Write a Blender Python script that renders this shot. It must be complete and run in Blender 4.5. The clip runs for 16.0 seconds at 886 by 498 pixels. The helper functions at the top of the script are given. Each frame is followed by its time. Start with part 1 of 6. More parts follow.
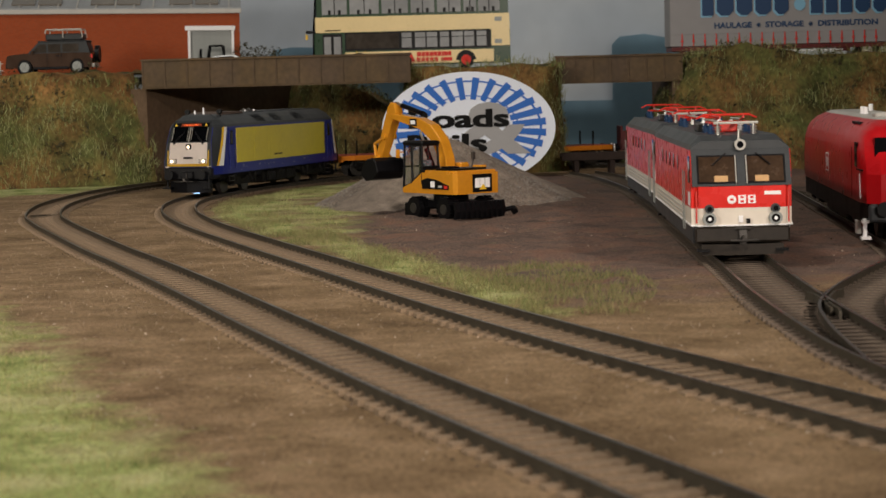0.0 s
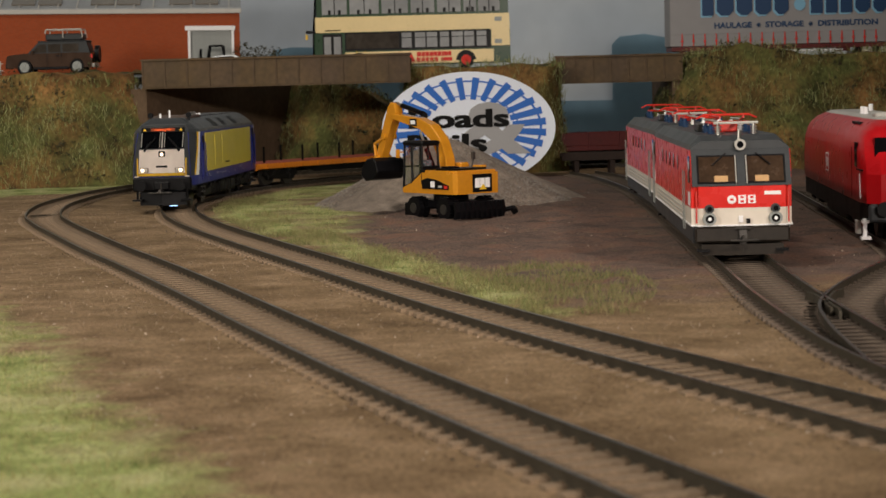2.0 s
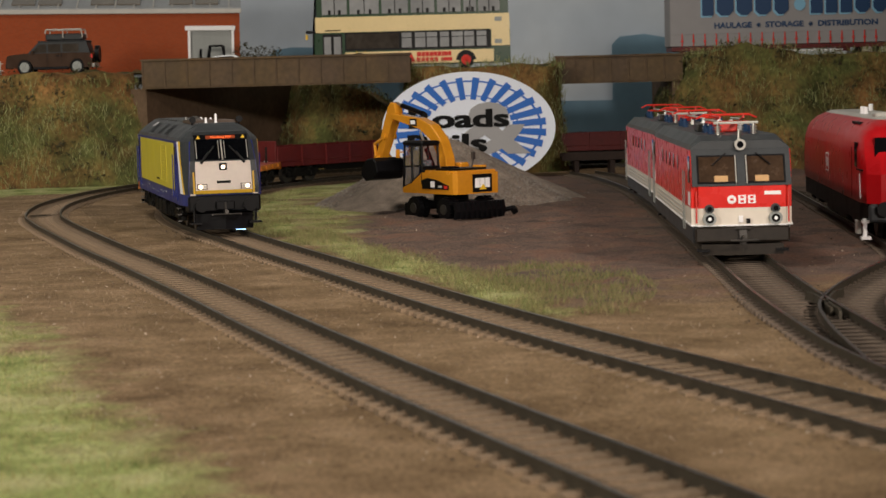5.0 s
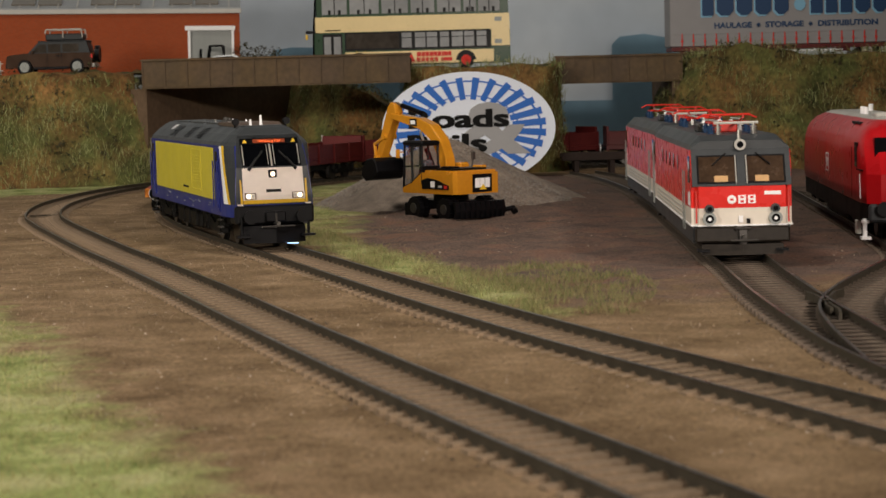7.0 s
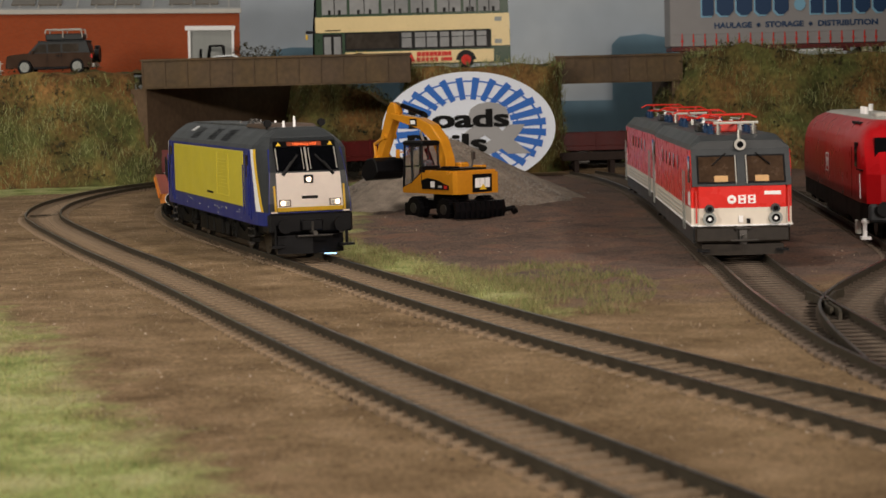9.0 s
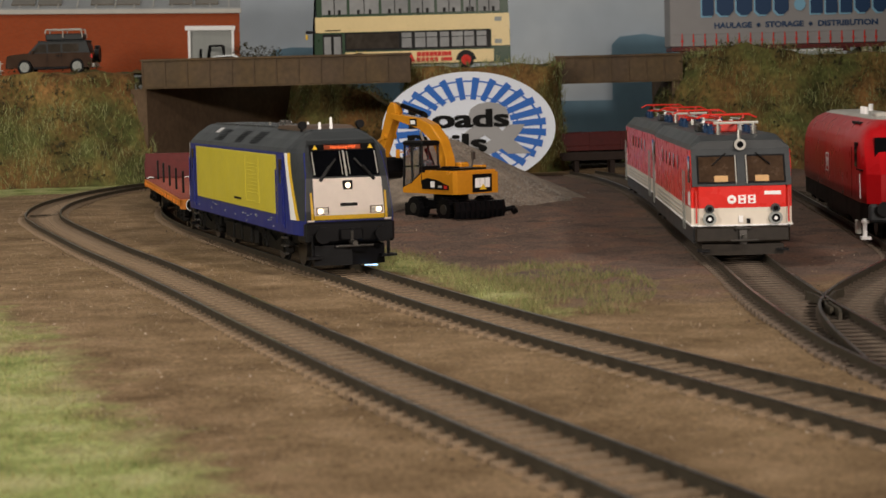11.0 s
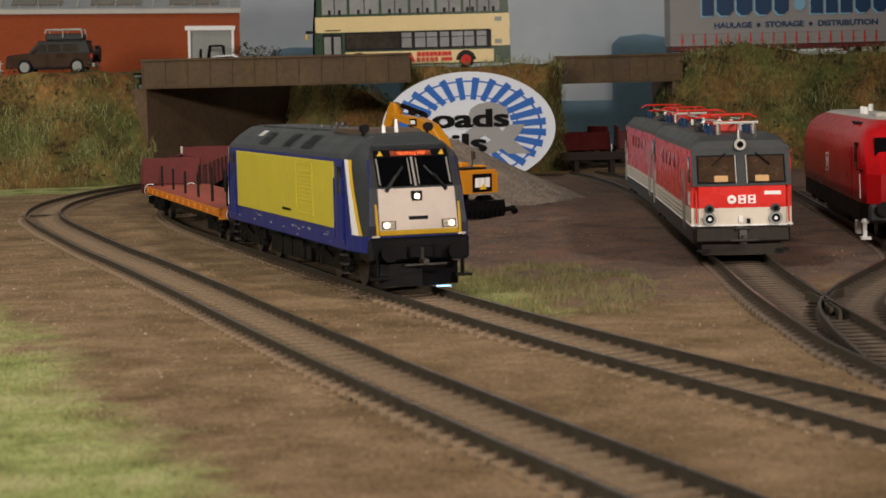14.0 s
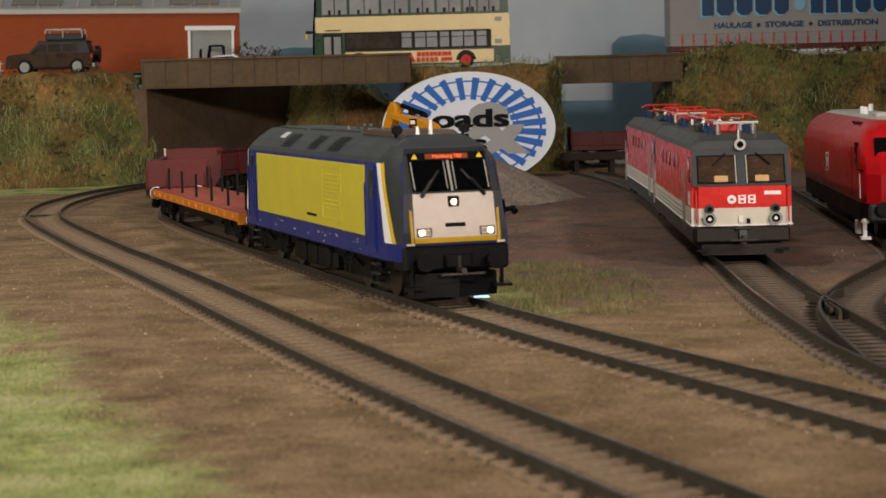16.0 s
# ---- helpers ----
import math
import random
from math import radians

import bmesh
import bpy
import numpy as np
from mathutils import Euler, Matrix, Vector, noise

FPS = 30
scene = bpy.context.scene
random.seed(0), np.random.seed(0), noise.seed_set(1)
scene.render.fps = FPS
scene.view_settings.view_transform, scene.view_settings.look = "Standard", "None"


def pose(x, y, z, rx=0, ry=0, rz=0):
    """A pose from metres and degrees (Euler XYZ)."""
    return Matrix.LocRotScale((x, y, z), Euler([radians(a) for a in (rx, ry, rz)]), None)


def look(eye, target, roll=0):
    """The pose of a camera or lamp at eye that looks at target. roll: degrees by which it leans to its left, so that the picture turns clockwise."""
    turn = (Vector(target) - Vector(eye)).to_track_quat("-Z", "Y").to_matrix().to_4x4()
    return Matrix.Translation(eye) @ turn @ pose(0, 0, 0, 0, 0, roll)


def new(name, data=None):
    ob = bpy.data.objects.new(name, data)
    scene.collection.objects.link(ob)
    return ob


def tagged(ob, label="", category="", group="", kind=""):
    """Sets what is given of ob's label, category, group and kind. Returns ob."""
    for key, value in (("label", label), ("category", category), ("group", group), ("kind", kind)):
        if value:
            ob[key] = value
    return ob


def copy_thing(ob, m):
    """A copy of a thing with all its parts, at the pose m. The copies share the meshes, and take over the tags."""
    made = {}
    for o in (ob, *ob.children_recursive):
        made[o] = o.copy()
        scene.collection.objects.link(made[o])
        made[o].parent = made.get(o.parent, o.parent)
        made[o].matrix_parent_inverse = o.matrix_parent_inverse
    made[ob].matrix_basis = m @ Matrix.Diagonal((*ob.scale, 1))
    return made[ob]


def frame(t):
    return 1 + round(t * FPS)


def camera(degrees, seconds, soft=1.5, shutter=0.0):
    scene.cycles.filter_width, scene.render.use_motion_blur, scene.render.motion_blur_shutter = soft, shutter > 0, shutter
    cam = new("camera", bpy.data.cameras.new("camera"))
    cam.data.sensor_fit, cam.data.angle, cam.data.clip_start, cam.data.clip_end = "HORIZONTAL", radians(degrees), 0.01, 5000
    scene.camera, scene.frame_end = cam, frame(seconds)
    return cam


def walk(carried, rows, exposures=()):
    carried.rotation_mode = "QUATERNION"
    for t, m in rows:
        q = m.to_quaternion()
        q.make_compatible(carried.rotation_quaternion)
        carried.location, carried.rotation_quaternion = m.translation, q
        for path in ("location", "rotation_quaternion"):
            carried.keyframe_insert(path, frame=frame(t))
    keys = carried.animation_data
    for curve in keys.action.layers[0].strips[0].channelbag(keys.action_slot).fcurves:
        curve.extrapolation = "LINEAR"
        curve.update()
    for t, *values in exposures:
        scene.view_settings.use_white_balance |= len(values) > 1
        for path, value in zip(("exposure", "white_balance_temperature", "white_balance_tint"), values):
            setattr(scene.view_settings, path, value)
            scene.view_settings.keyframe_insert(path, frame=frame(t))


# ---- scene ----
# ---- camera ----
cam = camera(25.01, 16.0, soft=1.5)
VIEW = pose(0, 0, 0.06044, 90 - 4.7415, 0, 0) @ pose(0, 0, 0, 0, 0, -1.497)
cam.data.dof.use_dof = True
cam.data.dof.focus_distance = 0.85
cam.data.dof.aperture_fstop = 66.0
walk(cam, [(0.0, VIEW), (16.0, VIEW)])

# ---- light: spotlights of the hall, high to the right and low in front, plus an added left fill; dim hall round it ----
world = bpy.data.worlds.new("hall")
world.use_nodes = True
scene.world = world
bg = world.node_tree.nodes["Background"]
bg.inputs["Color"].default_value = (0.95, 0.97, 1.0, 1)
bg.inputs["Strength"].default_value = 0.015


def area_lamp(name, eye, target, size, watts, colour):
    data = bpy.data.lights.new(name, "AREA")
    data.shape, data.size, data.energy, data.color = "DISK", size, watts, colour
    ob = new(name, data)
    ob.matrix_world = look(eye, target)
    return ob


def spot_lamp(name, eye, target, watts, colour, size, cone):
    data = bpy.data.lights.new(name, "SPOT")
    data.energy, data.color, data.shadow_soft_size, data.spot_size, data.spot_blend = watts, colour, size, radians(cone), 1.0
    new(name, data).matrix_world = look(eye, target)


spot_lamp("hall_spotlight", (0.86, -0.85, 0.92), (-0.21, 0.66, 0.0), 113, (1.0, 0.86, 0.73), 0.04, 28)
spot_lamp("hall_front_spotlight", (0.30, -1.35, 0.46), (-0.09, 1.40, 0.14), 88, (1.0, 0.88, 0.77), 0.06, 21)
# soft fill added at the left front to brighten sides that face left
area_lamp("left_fill_light", (-1.25, -0.45, 0.42), (-0.20, 0.70, 0.0), 0.40, 14.5, (1.0, 0.91, 0.79))
area_lamp("hall_ceiling_light", (-0.45, 0.62, 1.35), (-0.18, 0.55, 0.0), 0.4, 8, (1.0, 0.91, 0.78))
scene.view_settings.exposure = -0.12


# ---- materials ----
def mat(name, colour, rough=0.5, metal=0.0, vary=0.12, scale=60.0, bump=0.0, bump_scale=400.0, second=None, mix_scale=25.0,
        sharp=0.12, emit=0.0, transmission=0.0, coat=0.0, spec=0.28):
    """A procedural surface: base colour with two sizes of variation, an optional second colour in patches, and fine relief. Scales per metre."""
    m = bpy.data.materials.new(name)
    m.use_nodes = True
    nt = m.node_tree
    b = nt.nodes["Principled BSDF"]
    b.inputs["Roughness"].default_value = rough
    b.inputs["Metallic"].default_value = metal
    b.inputs["Transmission Weight"].default_value = transmission
    b.inputs["Coat Weight"].default_value = coat
    b.inputs["Specular IOR Level"].default_value = spec
    pos = nt.nodes.new("ShaderNodeTexCoord")

    def nz(s, detail=4):
        n = nt.nodes.new("ShaderNodeTexNoise")
        n.inputs["Scale"].default_value = s
        n.inputs["Detail"].default_value = detail
        nt.links.new(pos.outputs["Object"], n.inputs["Vector"])
        return n.outputs["Fac"]

    def mixer(kind="MIX"):
        n = nt.nodes.new("ShaderNodeMix")
        n.data_type, n.blend_type = "RGBA", kind
        return n

    col = None
    if second:
        r = nt.nodes.new("ShaderNodeMapRange")
        r.inputs["From Min"].default_value, r.inputs["From Max"].default_value = 0.5 - sharp, 0.5 + sharp
        nt.links.new(nz(mix_scale), r.inputs["Value"])
        x = mixer()
        x.inputs["A"].default_value, x.inputs["B"].default_value = (*colour, 1), (*second, 1)
        nt.links.new(r.outputs["Result"], x.inputs["Factor"])
        col = x.outputs["Result"]
    if vary:
        for s, amount in ((scale, vary), (scale * 7.3, vary * 0.7)):
            r = nt.nodes.new("ShaderNodeMapRange")
            r.inputs["From Min"].default_value, r.inputs["From Max"].default_value = 0.3, 0.7
            r.inputs["To Min"].default_value, r.inputs["To Max"].default_value = 1 - amount, 1 + amount
            nt.links.new(nz(s), r.inputs["Value"])
            x = mixer("MULTIPLY")
            x.inputs["Factor"].default_value = 1
            if col:
                nt.links.new(col, x.inputs["A"])
            else:
                x.inputs["A"].default_value = (*colour, 1)
            nt.links.new(r.outputs["Result"], x.inputs["B"])
            col = x.outputs["Result"]
        r = nt.nodes.new("ShaderNodeMapRange")
        r.inputs["To Min"].default_value, r.inputs["To Max"].default_value = max(0.02, rough - 0.1), min(1, rough + 0.1)
        nt.links.new(nz(scale * 2), r.inputs["Value"])
        nt.links.new(r.outputs["Result"], b.inputs["Roughness"])
    if col:
        nt.links.new(col, b.inputs["Base Color"])
    else:
        b.inputs["Base Color"].default_value = (*colour, 1)
    if bump:
        n = nt.nodes.new("ShaderNodeBump")
        n.inputs["Strength"].default_value = bump
        n.inputs["Distance"].default_value = 0.001
        nt.links.new(nz(bump_scale, 6), n.inputs["Height"])
        nt.links.new(n.outputs["Normal"], b.inputs["Normal"])
    if emit:
        b.inputs["Emission Color"].default_value = (*colour, 1)
        b.inputs["Emission Strength"].default_value = emit
    return m


BLUE = mat("loco_blue", (0.012, 0.022, 0.19), 0.32, vary=0.08)
YELLOW = mat("loco_yellow", (0.62, 0.53, 0.045), 0.38, vary=0.05)
ROOF_GREY = mat("roof_grey", (0.040, 0.045, 0.050), 0.42, vary=0.12)
ROOF_BROWN = mat("exhaust_brown", (0.10, 0.07, 0.055), 0.6)
WHITE = mat("white_paint", (0.86, 0.77, 0.71), 0.35, vary=0.04)
STRIPE = mat("stripe_yellow", (0.75, 0.48, 0.03), 0.4, vary=0.05)
BLACK = mat("black_plastic", (0.004, 0.004, 0.005), 0.4, vary=0.2, spec=0.15)
FRAME_BLACK = mat("underframe_black", (0.006, 0.0056, 0.005), 0.55, vary=0.25, bump=0.2, spec=0.12)
GLASS_DARK = mat("dark_window", (0.004, 0.0045, 0.006), 0.05, vary=0.0, spec=0.3)
STEEL = mat("steel", (0.45, 0.44, 0.42), 0.35, 1.0)
DARK_STEEL = mat("dark_steel", (0.09, 0.085, 0.08), 0.4, 0.8)
LIGHT_WARM = mat("lit_lamp", (1.0, 0.78, 0.55), 0.3, vary=0, emit=3.0)
LIGHT_BLUE = mat("lit_blue_lamp", (0.35, 0.6, 1.0), 0.3, vary=0, emit=2.5)
LED_RED = mat("lit_sign_letters", (1.0, 0.16, 0.04), 0.3, vary=0, emit=0.5)
ORANGE = mat("orange_frame", (0.62, 0.20, 0.015), 0.45, vary=0.1)
DECK_RED = mat("deck_red_brown", (0.30, 0.068, 0.045), 0.6, vary=0.2, scale=90)
MAROON = mat("maroon_paint", (0.10, 0.012, 0.012), 0.5, vary=0.15)
RED = mat("loco_red", (0.66, 0.022, 0.016), 0.28, vary=0.05)
DEEP_RED = mat("loco_deep_red", (0.46, 0.007, 0.011), 0.3, vary=0.05, spec=0.2)
IVORY = mat("ivory_grey_paint", (0.70, 0.64, 0.56), 0.38, vary=0.05)
LIGHT_GREY = mat("light_grey_paint", (0.46, 0.45, 0.42), 0.4, vary=0.06)
RED_METAL = mat("pantograph_red", (0.55, 0.03, 0.02), 0.35, vary=0.08)
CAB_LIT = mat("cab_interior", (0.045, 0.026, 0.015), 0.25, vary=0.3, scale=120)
RAIL = mat("rail_side", (0.052, 0.044, 0.032), 0.55, 0.15, vary=0.25, scale=200)
RAIL_TOP = mat("rail_head", (0.16, 0.145, 0.13), 0.3, 0.9, vary=0.2, scale=200)
SLEEPER = mat("sleeper", (0.20, 0.145, 0.096), 0.8, vary=0.35, scale=150, bump=0.3)
SLEEPER_DARK = mat("dark_sleeper", (0.115, 0.088, 0.068), 0.8, vary=0.35, scale=150, bump=0.3)
BANK = mat("bank_scrub", (0.085, 0.092, 0.028), 0.95, vary=0.5, scale=45, bump=1.0, bump_scale=500, second=(0.19, 0.10, 0.035), mix_scale=22)
GRAVEL = mat("gravel_heap", (0.25, 0.205, 0.17), 0.9, vary=0.25, scale=150, bump=0.8, bump_scale=1500)
GIRDER = mat("girder_brown", (0.105, 0.067, 0.030), 0.6, vary=0.25, scale=40, bump=0.2, second=(0.085, 0.055, 0.032), mix_scale=30)
CONCRETE_DARK = mat("abutment", (0.145, 0.095, 0.06), 0.85, vary=0.2, scale=30, bump=0.3)
ROOF_SLATE = mat("roof_sheet", (0.30, 0.32, 0.34), 0.5, vary=0.08)
SKYLIGHT = mat("skylight", (0.16, 0.14, 0.115), 0.2, vary=0.1)
SHUTTER = mat("shutter_grey", (0.30, 0.32, 0.31), 0.45, vary=0.08)
CREAM = mat("bus_cream", (0.78, 0.62, 0.32), 0.3, vary=0.03)
BUS_GREEN = mat("bus_green", (0.012, 0.048, 0.018), 0.3, vary=0.06)
BUS_GLASS = mat("bus_window", (0.30, 0.31, 0.32), 0.1, vary=0.15, scale=25)
BUS_DARK = mat("bus_dark_glass", (0.05, 0.042, 0.035), 0.12, vary=0.3, scale=40)
SIGN_RED = mat("letter_red", (0.62, 0.03, 0.02), 0.5, vary=0)
CAR_BROWN = mat("car_brown", (0.065, 0.038, 0.026), 0.22, 0.4, vary=0.06, coat=0.5)
CAR_GREY = mat("car_grey", (0.028, 0.031, 0.034), 0.5)
CAR_WHITE = mat("car_silver", (0.45, 0.48, 0.5), 0.25, 0.3)
CAT_YELLOW = mat("digger_yellow", (0.56, 0.235, 0.016), 0.24, vary=0.07, coat=0.3)
SIGN_WHITE = mat("sign_white", (0.86, 0.86, 0.88), 0.5, vary=0.02)
BOARD_WHITE = mat("board_white", (0.74, 0.79, 0.90), 0.5, vary=0.02)
SIGN_BLUE = mat("sign_blue", (0.010, 0.12, 0.50), 0.5, vary=0.03)
SIGN_GREY = mat("sign_grey", (0.32, 0.32, 0.33), 0.5, vary=0.02)
INK = mat("ink_black", (0.004, 0.004, 0.004), 0.6, vary=0, spec=0.1)
BEAM = mat("beam_brown_black", (0.022, 0.017, 0.013), 0.4, vary=0.3)
INK_BLUE = mat("ink_navy", (0.012, 0.045, 0.12), 0.5, vary=0)
INK_LIGHT = mat("ink_light_blue", (0.20, 0.42, 0.60), 0.5, vary=0)
CURTAIN = mat("trailer_curtain", (0.27, 0.265, 0.275), 0.55, vary=0.06, scale=12)
SKY_PAINT = mat("painted_sky", (0.47, 0.54, 0.62), 0.9, vary=0.07, scale=5, second=(0.60, 0.65, 0.69), mix_scale=5)
# blue of the painted hills, also of cast shadows painted on the board
HILL_SHADOW_PAINT = mat("hill_and_shadow_blue", (0.16, 0.27, 0.36), 0.9, vary=0.10, scale=8)


# ---- mesh helpers, in millimetres ----
def box(bm, x0, x1, y0, y1, z0, z1, bevel=0.0):
    v = [bm.verts.new((x, y, z)) for x in (x0, x1) for y in (y0, y1) for z in (z0, z1)]
    fs = [bm.faces.new([v[i] for i in q]) for q in ((0, 1, 3, 2), (4, 6, 7, 5), (0, 4, 5, 1), (2, 3, 7, 6), (0, 2, 6, 4), (1, 5, 7, 3))]
    if bevel:
        es = list({e for f in fs for e in f.edges})
        bmesh.ops.bevel(bm, geom=es, offset=bevel, segments=1, affect="EDGES")
    return v


def cyl(bm, p, r, h, axis="z", n=16, r2=None):
    r2 = r if r2 is None else r2
    ax = {"x": 0, "y": 1, "z": 2}[axis]
    rings = []
    for k, rr in ((-h / 2, r), (h / 2, r2)):
        ring = []
        for i in range(n):
            a = 2 * math.pi * i / n
            c = [rr * math.cos(a), rr * math.sin(a)]
            c.insert(ax, k)
            ring.append(bm.verts.new((p[0] + c[0], p[1] + c[1], p[2] + c[2])))
        rings.append(ring)
    for i in range(n):
        j = (i + 1) % n
        bm.faces.new((rings[0][i], rings[0][j], rings[1][j], rings[1][i]))
    bm.faces.new(rings[0][::-1])
    bm.faces.new(rings[1])


def rod(bm, a, b, r, n=6):
    """A round bar from a to b."""
    a, b = Vector(a), Vector(b)
    q = (b - a).to_track_quat("Z", "Y")
    rings = [[bm.verts.new(c + q @ Vector((r * math.cos(t * 2 * math.pi / n), r * math.sin(t * 2 * math.pi / n), 0))) for t in range(n)] for c in (a, b)]
    for i in range(n):
        j = (i + 1) % n
        bm.faces.new((rings[0][i], rings[0][j], rings[1][j], rings[1][i]))
    bm.faces.new(rings[0][::-1])
    bm.faces.new(rings[1])


def prism(bm, pts, lo, hi, axis="y"):
    """A flat outline (two coordinates a point) drawn out along an axis."""
    ax = {"x": 0, "y": 1, "z": 2}[axis]
    rings = []
    for k in (lo, hi):
        ring = []
        for q in pts:
            c = list(q)
            c.insert(ax, k)
            ring.append(bm.verts.new(c))
        rings.append(ring)
    n = len(pts)
    for i in range(n):
        j = (i + 1) % n
        bm.faces.new((rings[0][i], rings[0][j], rings[1][j], rings[1][i]))
    bm.faces.new(rings[0][::-1])
    bm.faces.new(rings[1])


def mesh_of(name, bm, material, smooth=False):
    bmesh.ops.recalc_face_normals(bm, faces=bm.faces)
    bmesh.ops.scale(bm, vec=(0.001, 0.001, 0.001), verts=bm.verts)
    me = bpy.data.meshes.new(name)
    bm.to_mesh(me)
    bm.free()
    me.materials.append(material)
    if smooth:
        for f in me.polygons:
            f.use_smooth = True
    return me


def part(name, bm, material, parent=None, label="", smooth=False):
    ob = new(name, mesh_of(name, bm, material, smooth))
    if parent:
        ob.parent = parent
    if label:
        ob["label"] = label
    return ob


def piece(name, me, parent, m=None):
    ob = new(name, me)
    ob.parent = parent
    if m is not None:
        ob.matrix_basis = m
    return ob


def boxed(name, material, parent, *dims, bevel=0.0, label=""):
    bm = bmesh.new()
    box(bm, *dims, bevel=bevel)
    return part(name, bm, material, parent, label)


def thing(name, m, label, category, group="", kind=""):
    ob = new(name)
    ob.empty_display_size = 0.01
    ob.matrix_basis = m
    return tagged(ob, label, category, group, kind)


def mm(x, y, z=0.0, rz=0.0, rx=0.0, ry=0.0):
    return pose(x / 1000, y / 1000, z / 1000, rx, ry, rz)


def words(name, text, size, material, parent, m, depth=0.1, align="CENTER", bold=0.0, shear=0.0, stretch=1.0):
    """Lettering as a mesh, in the plane of its own x and y; size in millimetres."""
    cu = bpy.data.curves.new(name, "FONT")
    cu.body, cu.size, cu.extrude, cu.align_x, cu.align_y, cu.offset, cu.shear = text, size, depth, align, "CENTER", bold, shear
    cu.resolution_u = 3
    tmp = new("lettering", cu)
    me = bpy.data.meshes.new_from_object(tmp.evaluated_get(bpy.context.evaluated_depsgraph_get()))
    bpy.data.objects.remove(tmp)
    bpy.data.curves.remove(cu)
    me.transform(Matrix.Diagonal((0.001 * stretch, 0.001, 0.001, 1)))
    me.materials.clear()
    me.materials.append(material)
    ob = new(name, me)
    ob.parent = parent
    ob.matrix_basis = m
    return ob


FACE_NEAR = Euler((math.pi / 2, 0, 0)).to_matrix().to_4x4()   # lettering upright, read from -y


# ---- the railway's plan ----
def spline(pts, step=2.0):
    q = np.array(pts, float)
    q = np.vstack([2 * q[0] - q[1], q, 2 * q[-1] - q[-2]])
    out = []
    for i in range(1, len(q) - 2):
        a, b, c, d = q[i - 1:i + 3]
        ln = np.hypot(*(c - b))
        t1 = (c - a) / (np.hypot(*(b - a)) + ln) * ln
        t2 = (d - b) / (ln + np.hypot(*(d - c))) * ln
        for t in np.linspace(0, 1, int(ln / step) + 1)[:-1]:
            out.append((2 * t**3 - 3 * t**2 + 1) * b + (t**3 - 2 * t * t + t) * t1 + (-2 * t**3 + 3 * t * t) * c + (t**3 - t * t) * t2)
    out.append(q[-2])
    out = np.array(out)
    return out, np.concatenate([[0], np.cumsum(np.hypot(*np.diff(out, axis=0).T))])


def on(line, s):
    return np.array([np.interp(s, line[1], line[0][:, 0]), np.interp(s, line[1], line[0][:, 1])])


INNER = spline([(190, 40), (150, 150), (110, 262), (72, 365), (33, 465), (-3, 568), (-45, 699), (-94, 853), (-116, 930), (-133, 1010), (-140.5, 1090),
                (-133, 1170), (-101, 1277), (-62, 1340), (-5, 1390), (60, 1418), (140, 1430), (260, 1432), (500, 1432), (900, 1432), (1500, 1432)])
OUTER = spline([(120, 40), (90, 130), (60, 215), (30, 300), (10, 355), (-14, 423), (-43.5, 512), (-75, 610), (-109, 712), (-131, 775), (-157, 855), (-183, 937),
                (-200, 1000), (-212, 1080), (-214, 1150), (-207, 1240), (-188, 1315), (-155, 1380), (-105, 1440), (-40, 1480), (60, 1500), (200, 1505), (600, 1505)])
YARD_A = spline([(106, 340), (96, 440), (95, 500), (95.5, 550), (97, 600), (99.5, 660), (106.5, 845), (112, 1040), (111, 1150), (104, 1260), (94, 1330)])
YARD_B = spline([(98, 420), (102, 480), (108, 525), (120, 565), (138, 610), (158, 660), (167, 720), (184, 920), (196, 1080)])
RAIL_Z = 0.0
BASE_Z = -3.0


